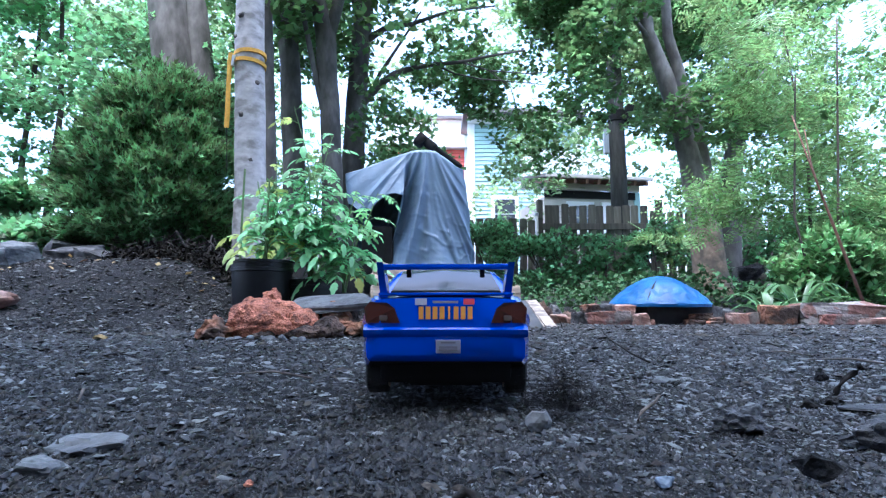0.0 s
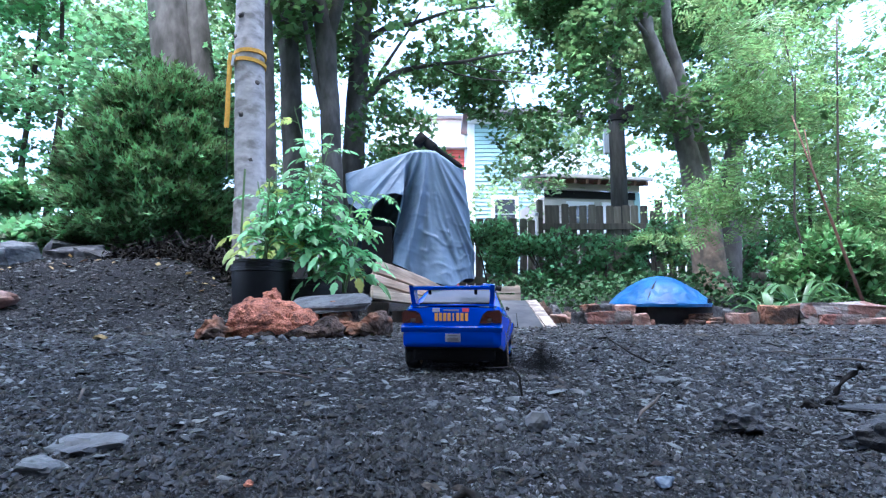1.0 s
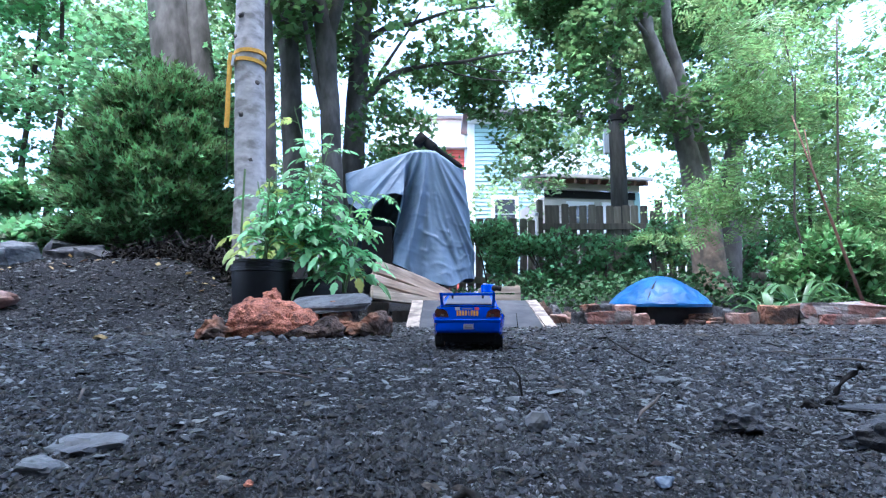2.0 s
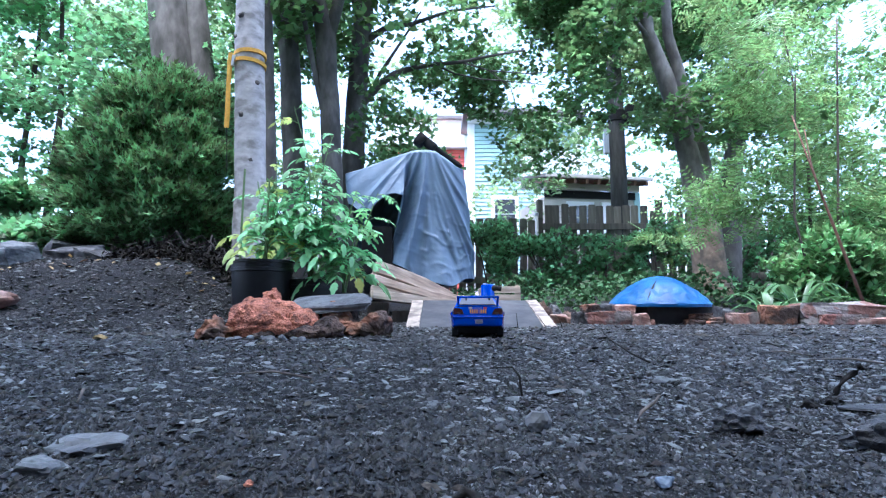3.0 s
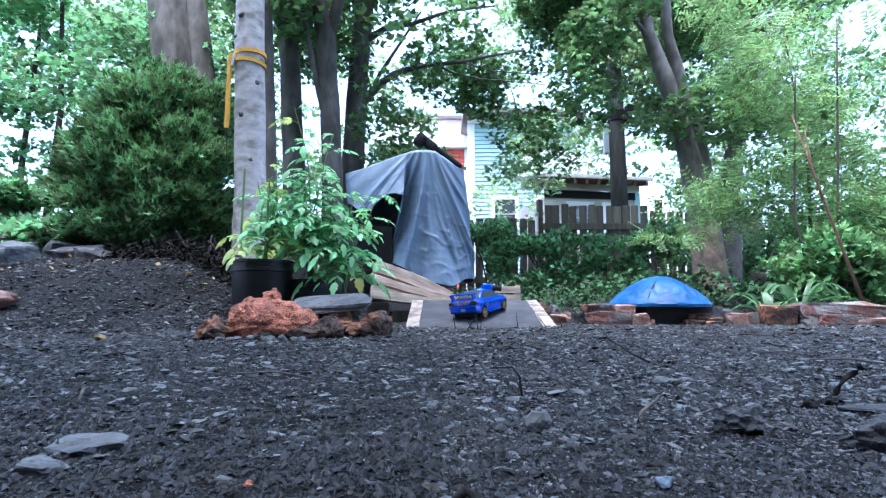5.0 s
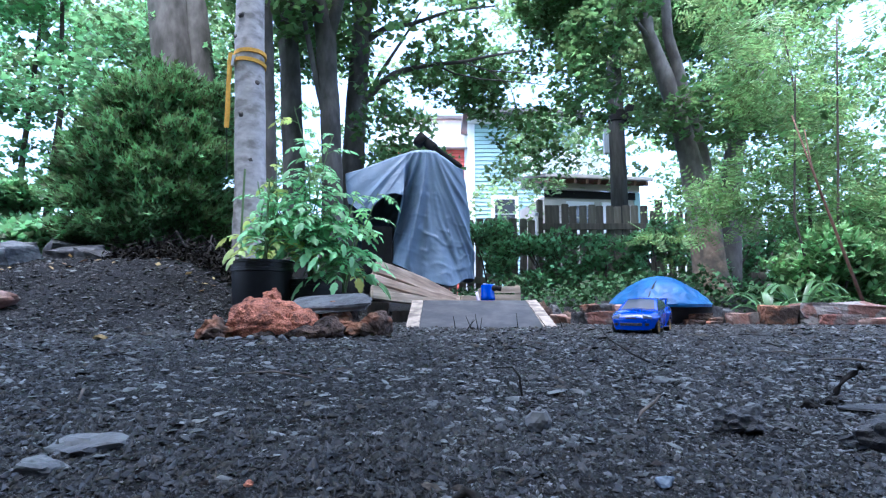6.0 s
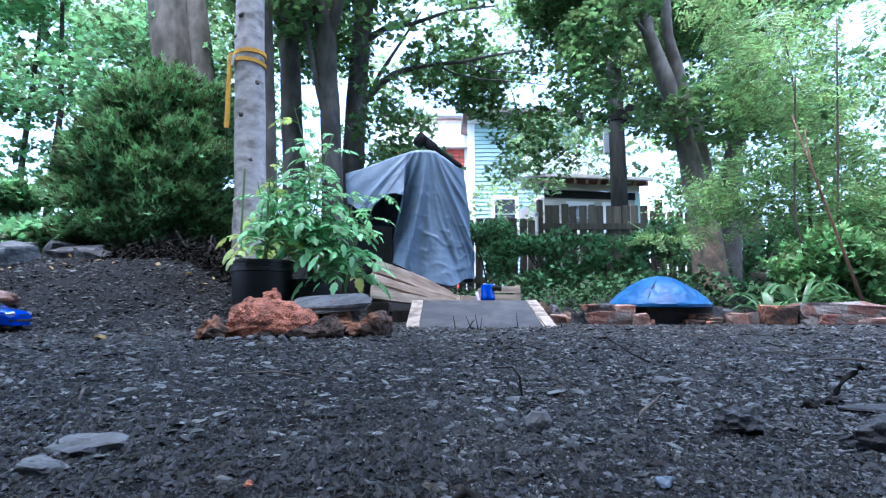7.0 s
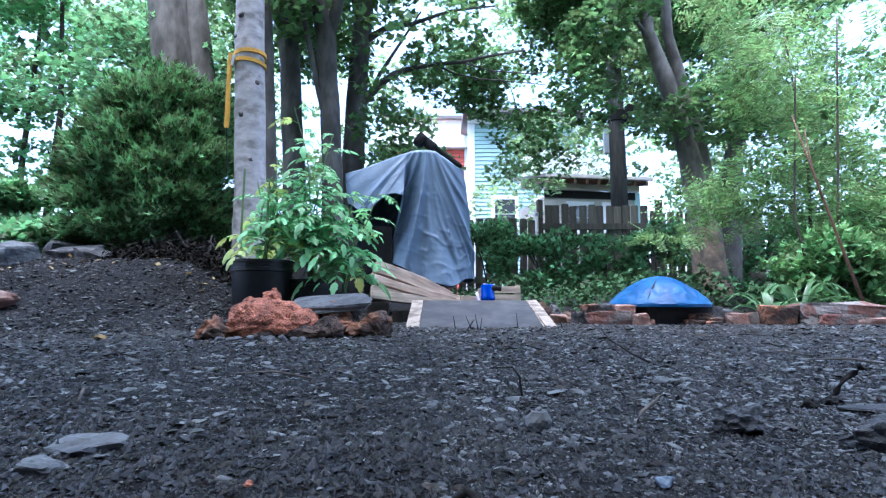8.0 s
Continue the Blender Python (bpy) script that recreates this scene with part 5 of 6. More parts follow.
def build_firepit():
    x, y = 1.395, 3.42
    root = thing("covered_fire_pit", "dark fire pit under a domed blue tarpaulin cover", "fire pit", Matrix.Translation((x, y, ground_z(x, y))))
    part("box", boxed(0.40, 0.40, 0.135, pose(0.02, 0.02, 0.055, 0, 0, 7), 0.008), CONCRETE, root)
    part("rim", boxed(0.43, 0.43, 0.016, pose(0.02, 0.02, 0.118, 0, 0, 7), 0.004), CONCRETE, root)
    bm = bmesh.new()
    rings, cols = 36, 120
    grid = []
    for j in range(rings + 1):
        f = j / rings
        ring = []
        for i in range(cols):
            a = i * math.tau / cols
            r = (0.012 + 0.30 * f) * (1 + 0.02 * math.sin(3 * a))
            z = 0.125 + 0.178 * (1 - f ** 1.75) + 0.004 * math.cos(a * 9) * f * (1 - f) * 2
            z += 0.012 * noise.noise((r * math.cos(a) * 9, r * math.sin(a) * 9, 3)) * f * smooth(1.0, 0.9, f)
            z += 0.009 * (1 - abs(noise.noise((r * math.cos(a) * 16 + 5, r * math.sin(a) * 16, 1))) * 3) * smooth(0.45, 0.8, f) * smooth(1.0, 0.9, f)
            ring.append(bm.verts.new((r * math.cos(a), r * math.sin(a), z)))
        grid.append(ring)
    for r, s in zip(grid, grid[1:]):
        for i in range(cols):
            bm.faces.new((r[i], s[i], s[(i + 1) % cols], r[(i + 1) % cols]))
    bm.faces.new(grid[0])
    grid2 = [bm.verts.new((v.co.x * 0.99, v.co.y * 0.99, v.co.z - 0.018)) for v in grid[-1]]
    for i in range(cols):
        bm.faces.new((grid[-1][i], grid2[i], grid2[(i + 1) % cols], grid[-1][(i + 1) % cols]))
    part("cover", bm, BLUE_TARP, root, "bright blue tarpaulin stretched into a dome", smooth_shade=True, sharp=50)
    bm = tube(bmesh.new(), [(x0, y0, 0.128 + 0.175 * (1 - ((math.hypot(x0, y0) - 0.012) / 0.30) ** 1.75)) for x0, y0 in ((-0.165, -0.235), (-0.130, -0.195), (-0.095, -0.155), (-0.06, -0.115))], [0.003, 0.006, 0.006, 0.003], 6)
    part("seam", bm, BLACK, root, "dark open seam in the cover")


def build_strap():
    root = thing("ratchet_strap", "yellow webbing strap tied round the pale tree with a hanging end", "strap", Matrix.Translation((-1.604, 4.2, 2.085)))
    for dz, tilt in ((0.0, 4), (0.075, -3)):
        bm = bmesh.new()
        turned(bm, [(0.124, -0.016), (0.129, -0.016), (0.129, 0.016), (0.124, 0.016)], 32, pose(0, 0, dz + 0.02, 0, tilt, 0))
        part("loop", bm, STRAP, root)
    bm = boxed(0.035, 0.05, 0.10, pose(-0.12, -0.1, 0.02, 0, 8, 0), 0.01)
    part("knot", bm, STRAP, root)
    part("buckle", boxed(0.025, 0.02, 0.09, pose(-0.085, -0.135, -0.005, 0, 5, 0), 0.006), STEEL, root, "bright metal buckle")
    bm = tube(bmesh.new(), [(-0.115, -0.125, 0.0), (-0.12, -0.128, -0.2), (-0.118, -0.125, -0.4), (-0.12, -0.12, -0.56)], [0.02, 0.018, 0.02, 0.021], 4)
    for v in bm.verts:
        v.co.y = -0.125 + (v.co.y + 0.125) * 0.25
    part("tail", bm, STRAP, root)
    part("cord", tube(bmesh.new(), [(-0.115, -0.13, -0.56), (-0.11, -0.125, -0.75), (-0.1, -0.125, -0.95)], [0.004, 0.003, 0.003], 6), BLACK, root)


def twig(name, pts, radii, material, label):
    x, y, z = pts[0]
    ob = part(name, tube(bmesh.new(), [(p[0] - x, p[1] - y, p[2] - z) for p in pts], radii, 7), material, smooth_shade=True)
    ob.location = (x, y, z)
    tagged(ob, label, "twig")


def build_foreground():
    stone("flat_stone", -0.275, 0.42, 0.050, 0.030, 0.013, 81, SLATE, "flat pale grey stone lying on the soil", -8, jag=0.45, cuts=3, sink=0.001, rx=10, ry=-3)
    stone("flat_stone", -0.268, 0.365, 0.034, 0.020, 0.010, 82, SLATE, "small flat grey stone on the soil", 12, jag=0.4, sink=0.001, rx=8, ry=3)
    stone("pebble", 0.085, 0.48, 0.025, 0.02, 0.018, 83, SLATE, "small pale pebble on the soil", 0, sink=0.003)
    stone("dark_stone", 0.27, 0.49, 0.045, 0.03, 0.022, 84, NEAR_STONE, "small dark stone on the soil", 15, cuts=4, jag=0.55, sink=0.003)
    stone("dark_stone", 0.355, 0.43, 0.06, 0.035, 0.026, 85, NEAR_STONE, "jagged blue-grey stone on the soil", -15, sink=0.004, cuts=4, jag=0.55)
    stone("flat_stone", 0.47, 0.58, 0.10, 0.04, 0.012, 86, NEAR_STONE, "flat grey stone half sunk in soil", 0, sink=0.003, flat=0.1)
    stone("blue_shard", 0.135, 0.335, 0.013, 0.010, 0.008, 87, SHARD_BLUE, "small pale blue-grey shard on the soil", 30, sink=0.002)
    stone("orange_crumb", -0.122, 0.345, 0.006, 0.005, 0.005, 88, RED_ROCK, "tiny orange crumb of brick on the soil", 0, sink=0.001)
    stone("fallen_leaf", -1.22, 1.90, 0.045, 0.025, 0.022, 89, LEAF_DEAD, "crumpled tan leaf on the soil", 0, sink=0.001, category="leaf")
    twig("twig", [(0.40, 0.98, 0.0), (0.37, 1.05, 0.02), (0.35, 1.13, 0.045), (0.345, 1.16, 0.062)], [0.002, 0.002, 0.0016, 0.001], TWIG, "thin dark bent twig sticking out of the soil")
    twig("twig", [(0.098, 0.67, 0.0), (0.096, 0.675, 0.025), (0.088, 0.68, 0.036), (0.06, 0.69, 0.034)], [0.0015, 0.0015, 0.0012, 0.0008], TWIG, "thin arched dark twig sticking out of the soil")
    twig("twig", [(0.185, 0.52, 0.0), (0.19, 0.52, 0.012), (0.205, 0.525, 0.02), (0.212, 0.53, 0.026)], [0.0018, 0.0018, 0.0015, 0.001], TWIG_PALE, "short pale crooked twig on the soil")
    twig("stick", [(0.468, 0.65, -0.004), (0.474, 0.65, 0.012), (0.484, 0.651, 0.025), (0.499, 0.652, 0.033), (0.507, 0.652, 0.038), (0.504, 0.652, 0.043)], [0.0034, 0.0036, 0.0034, 0.0036, 0.0045, 0.0025], TWIG, "stubby broken dark stick standing in the soil")
    stone("dark_clod", 0.415, 0.615, 0.022, 0.016, 0.012, 301, TWIG, "black crumbly clod of soil", 10, jag=0.5, sink=0.003)
    stone("dark_clod", 0.448, 0.62, 0.024, 0.016, 0.011, 302, TWIG, "black crumbly clod of soil", 60, jag=0.5, sink=0.003)
    twig("stick", [(0.005, 0.30, 0.006), (0.012, 0.302, 0.012), (0.018, 0.30, 0.010), (0.02, 0.285, 0.0)], [0.0025, 0.003, 0.003, 0.0025], TWIG, "curled black stick close to the lens")
    rnd = random.Random(31)
    for i in range(9):
        tx, ty = rnd.uniform(0.05, 0.62), rnd.uniform(2.35, 2.72)
        lean = rnd.uniform(-0.05, 0.05)
        twig("dry_stem", [(tx, ty, ground_z(tx, ty)), (tx + lean * 0.4, ty, 0.03), (tx + lean, ty, rnd.uniform(0.045, 0.08))], [0.0022, 0.0018, 0.001], TWIG, "thin dry stem sticking out of the soil before the ramp")
    for i in range(12):
        tx, ty = rnd.uniform(-0.9, 1.2), rnd.uniform(0.6, 2.0)
        a = rnd.uniform(0, math.tau)
        l = rnd.uniform(0.03, 0.09)
        pts = [(tx + l * (k - 1) * math.cos(a) + rnd.uniform(-0.006, 0.006), ty + l * (k - 1) * math.sin(a), ground_z(tx, ty) + (0.004, 0.012, 0.006)[k]) for k in range(3)]
        twig("twig", pts, [0.0016, 0.002, 0.001], TWIG_PALE if i % 2 else TWIG, "thin dry twig lying on the soil")
    x = 2.9
    root = thing("dead_stalk", "tall leaning bare brown stalk", "plant", Matrix.Translation((x, 3.6, ground_z(x, 3.6))))
    part("stem", tube(bmesh.new(), [(0, 0, -0.02), (-0.19, 0, 0.6), (-0.31, 0, 1.0), (-0.44, 0, 1.45)], [0.012, 0.010, 0.007, 0.004], 8), STALK, root, smooth_shade=True)
    part("branch", tube(bmesh.new(), [(-0.27, 0, 0.85), (-0.33, 0, 1.1), (-0.36, 0, 1.35)], [0.007, 0.005, 0.003], 6), STALK, root, smooth_shade=True)


def bank_chips(name, n, size, material, label, seed, flat=0.3):
    """Loose chips over the soil bank and the far part of the yard."""
    rng = np.random.default_rng(seed)
    x, y = np.clip(rng.normal(0, 2.4, n), -7, 7), 4.6 - 8.0 * rng.uniform(0, 1, n) ** 1.25
    s = rng.uniform(0.4, 1.0, n) ** 2 * size * np.clip(0.3 + 0.3 * y, 0.3, 1.0)
    z = np.array([ground_z(a, b) for a, b in zip(x, y)]) + s * 0.12
    t = [(0.5, 0, 0), (0.2, 0.35, 0), (-0.3, 0.3, 0), (-0.5, -0.05, 0), (-0.15, -0.36, 0), (0.3, -0.3, 0), (0.1, 0.02, 0.5)]
    sizes = np.stack([s * rng.uniform(0.6, 2.0, n), s * rng.uniform(0.5, 1.1, n), s * flat * rng.uniform(0.8, 3.0, n)], 1)
    ob = scatter(name, t, [(i, (i + 1) % 6, 6) for i in range(6)], np.stack([x, y, z], 1), turns_from(rng, n, 0.4), sizes, material)
    tagged(ob, label, "gravel", kind="stuff")


def build_loose_soil():
    chip_cloud("gravel", 84000, 0.12, 3.4, 0.0095, CHIP, "small dark grey stone and soil crumbs strewn over the ground", "gravel", 91, flat=0.8, tilt=0.8)
    chip_cloud("pale_gravel", 11000, 0.42, 3.4, 0.0165, CHIP_PALE, "flat pale grey stone flakes strewn over the soil", "gravel", 92, flat=0.2, kinds=(0, 1), tilt=0.25, side=0.4)
    chip_cloud("bark_chips", 11000, 0.14, 3.6, 0.0125, CHIP_BROWN, "brown bark chips strewn over the soil", "bark chips", 93, flat=0.3, kinds=(0, 1, 1, 3)[1:])
    chip_cloud("fine_crumbs", 60000, 0.12, 1.9, 0.0055, CHIP, "fine dark crumbs of soil strewn over the ground", "soil", 98, flat=0.8, kinds=(2,), tilt=0.9)
    chip_cloud("slate_flakes", 1500, 0.62, 3.2, 0.034, CHIP_PALE, "broad flat grey slate flakes lying on the soil", "gravel", 97, flat=0.13, kinds=(0, 1), tilt=0.16, tail=1.6)
    chip_cloud("stone_bits", 22000, 0.20, 2.6, 0.0095, PEBBLE, "small blue-grey stone bits strewn through the dark soil", "gravel", 96, flat=0.45, kinds=(0, 1), tilt=0.6, tail=4.0, side=0.8)
    bank_chips("bank_gravel", 110000, 0.027, CHIP, "dark stone chips strewn over the soil bank", 94)
    bank_chips("bank_flakes", 15000, 0.033, CHIP_PALE, "pale flat flakes strewn over the soil bank", 95, 0.2)
    bank_chips("bank_bark", 11000, 0.034, CHIP_BROWN, "brown bark chips strewn over the soil bank", 99, 0.25)
    rng = np.random.default_rng(97)
    n = 150
    x, y = rng.uniform(-3.4, -0.9, n), rng.uniform(3.25, 4.3, n)
    P = np.stack([x, y, [ground_z(a, b) + 0.008 for a, b in zip(x, y)]], 1)
    tagged(scatter("fallen_leaves", BLADE, BLADE_F, P, turns_from(rng, n, 0.5), rng.uniform(0.03, 0.075, n), LEAF_DEAD), "dry brown and yellow fallen leaves on the bank", "leaves", kind="stuff")


# ---- the model car ----
def carve(bm, axles, r):
    """The shell with round wheel arches cut through it; returns a mesh with the cut faces in slot 1."""
    me = bpy.data.meshes.new("shell")
    bm.to_mesh(me)
    bm.free()
    shell = new("shell", me)
    for y in axles:
        cb = turned(bmesh.new(), [(r, -0.2), (r, 0.2)], 32, pose(0, y, 0.031, 0, 90, 0))
        cm = bpy.data.meshes.new("cutter")
        bmesh.ops.recalc_face_normals(cb, faces=cb.faces)
        cb.to_mesh(cm)
        cb.free()
        cutter = new("cutter", cm)
        mod = shell.modifiers.new("arch", "BOOLEAN")
        mod.object, mod.operation, mod.solver = cutter, "DIFFERENCE", "EXACT"
        bpy.context.view_layer.update()
        out = bpy.data.meshes.new_from_object(shell.evaluated_get(bpy.context.evaluated_depsgraph_get()))
        shell.modifiers.clear()
        shell.data = out
        bpy.data.objects.remove(cutter)
    out = shell.data
    bpy.data.objects.remove(shell)
    return out


def build_car():
    car = thing("model_car", "bright blue radio-controlled rally saloon car with gold wheels", "toy car")
    # y, half width, underside, shoulder height, crown
    st = ((-0.214, 0.076, 0.052, 0.098, 0.000), (-0.208, 0.088, 0.046, 0.114, 0.002), (-0.185, 0.094, 0.040, 0.119, 0.003), (-0.150, 0.098, 0.030, 0.118, 0.003), (-0.128, 0.0995, 0.030, 0.116, 0.003), (-0.100, 0.097, 0.026, 0.113, 0.003),
          (-0.060, 0.093, 0.024, 0.108, 0.003), (0.000, 0.092, 0.024, 0.104, 0.003), (0.060, 0.0935, 0.024, 0.102, 0.004), (0.100, 0.098, 0.024, 0.099, 0.005), (0.128, 0.0995, 0.024, 0.095, 0.006), (0.155, 0.096, 0.022, 0.090, 0.006),
          (0.178, 0.090, 0.020, 0.085, 0.006), (0.196, 0.080, 0.018, 0.080, 0.005), (0.208, 0.068, 0.018, 0.074, 0.003), (0.216, 0.050, 0.019, 0.067, 0.001))
    bm = bmesh.new()
    rings = []
    keys = np.array(st)
    spots = sorted(set([r[0] for r in st] + [-0.208 + 0.0085 * q for q in range(49)]))
    for y in spots:
        w, lo, hi, crown = [float(np.interp(y, keys[:, 0], keys[:, q])) for q in (1, 2, 3, 4)]
        h = hi - lo
        # blistered arches stand proud of the doors, with a ledge on top
        arch = sum(math.exp(-((y - a) / 0.047) ** 6) for a in (-0.128, 0.128))
        out = 0.0055 * arch
        tuck = smooth(-0.185, -0.12, y)
        half = [(w * (0.95 - 0.11 * tuck), lo), (w * (0.99 - 0.09 * tuck), lo + 0.06 * h), (w * (1.0 - 0.055 * tuck) + out * 0.6, lo + 0.30 * h), (w * 0.965 + out * 0.9, lo + 0.50 * h), (w * 0.985 + out, lo + 0.66 * h), (w * 0.985 + out * 0.75, lo + 0.74 * h), (w * 0.955, lo + 0.79 * h), (w * 0.945, lo + 0.90 * h), (w * 0.88, hi - 0.001), (w * 0.76, hi + crown * 0.2), (w * 0.4, hi + crown)]
        ring = [bm.verts.new((x, y, z)) for x, z in half] + [bm.verts.new((0, y, hi + crown * 1.2))] + [bm.verts.new((-x, y, z)) for x, z in half[::-1]]
        rings.append(ring)
    for r, s in zip(rings, rings[1:]):
        for i in range(len(r)):
            bm.faces.new((r[i], r[(i + 1) % len(r)], s[(i + 1) % len(r)], s[i]))
    bm.faces.new(rings[0][::-1])
    bm.faces.new(rings[-1])
    bmesh.ops.recalc_face_normals(bm, faces=bm.faces)
    me = carve(bm, (-0.128, 0.128), 0.0375)
    body = link_mesh("body", me, [PAINT, BLACK], car, "glossy bright blue shell with flared arches")
    for p in me.polygons:
        c = p.center
        near = min(abs(math.hypot(c.y - a, c.z - 0.031) - 0.0375) for a in (-0.128, 0.128))
        flat_end = abs(p.normal.x) < 0.3
        p.material_index = 1 if (near < 0.0012 and flat_end) or (p.normal.z < -0.9) else 0
    me.set_sharp_from_angle(angle=radians(32))
    # cabin: a lofted shell, its glass laid on the same surface
    ys = [0.092, 0.060, 0.030, 0.005, -0.025, -0.060, -0.090, -0.120, -0.150]
    tops = [0.100, 0.121, 0.141, 0.153, 0.157, 0.157, 0.152, 0.136, 0.117]

    def cabin_at(y, t):
        """A point of the cabin's half section at y; t runs from the belt line over the shoulder to the crown."""
        k = min(max(0, sum(y < q for q in ys) - 1), len(ys) - 2)
        f = (y - ys[k]) / (ys[k + 1] - ys[k])
        p0, p1, p2, p3 = tops[max(0, k - 1)], tops[k], tops[k + 1], tops[min(len(ys) - 1, k + 2)]
        top = 0.5 * (2 * p1 + (p2 - p0) * f + (2 * p0 - 5 * p1 + 4 * p2 - p3) * f * f + (3 * p1 - p0 - 3 * p2 + p3) * f ** 3)
        base = 0.108 - 0.05 * y - 0.012
        h = max(0.002, top - base)
        wide = 0.086 - 0.020 * min(1.0, h / 0.06)
        sec = ((0.0, 0.0865, base), (0.42, wide + 0.003, base + h * 0.86), (0.52, wide - 0.004, base + h * 0.955), (0.65, wide - 0.014, top - 0.001), (1.0, 0.0, top + 0.003))
        for (t0, x0, z0), (t1, x1, z1) in zip(sec, sec[1:]):
            if t <= t1:
                g = (t - t0) / (t1 - t0)
                return Vector((x0 + (x1 - x0) * g, y, z0 + (z1 - z0) * g))

    bm = bmesh.new()
    rows = [0.092 - 0.242 * i / 30 for i in range(31)]
    ts = [0, 0.2, 0.36, 0.42, 0.47, 0.52, 0.58, 0.65, 0.82]
    loops = [[bm.verts.new(cabin_at(y, t)) for t in ts] + [bm.verts.new(cabin_at(y, 1.0))] + [bm.verts.new((-cabin_at(y, t).x, y, cabin_at(y, t).z)) for t in ts[::-1]] for y in rows]
    for r, s in zip(loops, loops[1:]):
        for i in range(len(r) - 1):
            bm.faces.new((r[i], r[i + 1], s[i + 1], s[i]))
    bm.faces.new(loops[0])
    bm.faces.new(loops[-1])
    bmesh.ops.recalc_face_normals(bm, faces=bm.faces)
    part("cabin", bm, PAINT, body, smooth_shade=True, sharp=50)

    def pane(name, y0, y1, side, label, low=0.07, high=0.40):
        """A curved window on the cabin: side -1 or 1, or 0 for one right across."""
        bm = bmesh.new()
        lines = []
        for i in range(13):
            y = y0 + (y1 - y0) * i / 12
            if side:
                line = [cabin_at(y, low + (high - low) * j / 6) for j in range(7)]
                line = [Vector((side * (p.x + 0.0009), p.y, p.z)) for p in line]
            else:
                edge = [0.60 + 0.40 * j / 6 for j in range(7)]
                line = [cabin_at(y, t) + Vector((0, 0, 0.0010)) for t in edge]
                line = line + [Vector((-p.x, p.y, p.z)) for p in line[-2::-1]]
            lines.append([bm.verts.new(p) for p in line])
        for r, s in zip(lines, lines[1:]):
            for i in range(len(r) - 1):
                bm.faces.new((r[i], r[i + 1], s[i + 1], s[i]))
        bmesh.ops.recalc_face_normals(bm, faces=bm.faces)
        part(name, bm, CAR_GLASS, body, label, smooth_shade=True)

    pane("windscreen", 0.084, 0.016, 0, "smoked windscreen")
    pane("rear_window", -0.078, -0.143, 0, "smoked rear window")
    for side in (-1, 1):
        pane("side_window", 0.062, -0.0298, side, "")
        pane("side_window", -0.0306, -0.110, side, "")
    # bonnet scoop, bumpers, skirts
    bm = boxed(0.046, 0.046, 0.010, pose(0, 0.120, 0.1010, -10, 0, 0), 0.0045)
    scoop = part("bonnet_scoop", bm, PAINT, body, smooth_shade=True, sharp=40)
    part("scoop_mouth", boxed(0.040, 0.003, 0.005, pose(0, 0.1425, 0.0990, -10, 0, 0)), BLACK, body)
    bm = boxed(0.182, 0.017, 0.011, pose(0, -0.2085, 0.0795, 24, 0, 0), 0.0050)
    part("rear_bumper", bm, PAINT, body, smooth_shade=True, sharp=40)
    part("rear_valance", boxed(0.150, 0.02, 0.026, pose(0, -0.176, 0.034, 24, 0, 0), 0.006), BLACK, body, "black underside below the bumper")
    part("deck_lip", boxed(0.150, 0.010, 0.003, pose(0, -0.2045, 0.1195, -6, 0, 0), 0.0012), PAINT, body)
    grille = part("front_grille", boxed(0.094, 0.008, 0.013, pose(0, 0.2140, 0.0405), 0.003), BLACK, body)
    for k in range(3):
        part("grille_bar", boxed(0.090, 0.002, 0.0012, pose(0, 0.2186, 0.0365 + 0.004 * k)), DECAL_GREY, grille)
    part("front_bumper", boxed(0.128, 0.016, 0.010, pose(0, 0.2085, 0.0545, -10, 0, 0), 0.0045), PAINT, body, smooth_shade=True, sharp=40)
    part("upper_grille", boxed(0.045, 0.008, 0.007, pose(0, 0.2135, 0.066, 18, 0, 0), 0.002), BLACK, body)
    part("front_lip", boxed(0.130, 0.024, 0.005, pose(0, 0.204, 0.0185), 0.002), PAINT, body)
    for sx in (-1, 1):
        part("door_line", boxed(0.0016, 0.0012, 0.062, pose(sx * 0.0886, -0.030, 0.064)), BLACK, body)
        part("door_handle", boxed(0.003, 0.018, 0.004, pose(sx * 0.0905, -0.045, 0.086), 0.001), PAINT, body)
        part("side_skirt", boxed(0.020, 0.168, 0.008, pose(sx * 0.0890, 0, 0.029, 0, sx * 14, 0), 0.003), PAINT, body, smooth_shade=True, sharp=40)
        part("headlight", boxed(0.038, 0.022, 0.015, pose(sx * 0.062, 0.1985, 0.0725, -24, sx * 8, -sx * 38), 0.005), LAMP_CLEAR, body, "clear headlight lens")
        part("fog_lamp", boxed(0.018, 0.006, 0.012, pose(sx * 0.064, 0.2085, 0.040, 0, 0, -sx * 40), 0.003), BLACK, body)
        # smoked lens, drawn out round the corner
        bm = bmesh.new()
        prof = ((0.050, 0.088), (0.088, 0.088), (0.090, 0.104), (0.084, 0.111), (0.064, 0.110), (0.056, 0.104))
        front = [bm.verts.new((sx * x, -0.2165 if x < 0.08 else -0.212, z)) for x, z in prof]
        back = [bm.verts.new((sx * x, -0.19, z)) for x, z in prof]
        bm.faces.new(front)
        for i in range(6):
            bm.faces.new((front[i], back[i], back[(i + 1) % 6], front[(i + 1) % 6]))
        bmesh.ops.recalc_face_normals(bm, faces=bm.faces)
        light = part("tail_light", bm, LAMP_RED, body, "smoked dark red tail light")
        part("reverse_lamp", boxed(0.009, 0.002, 0.006, pose(sx * 0.068, -0.2168, 0.0935), 0.0015), LAMP_SMOKE, light, "small clear reversing lens")
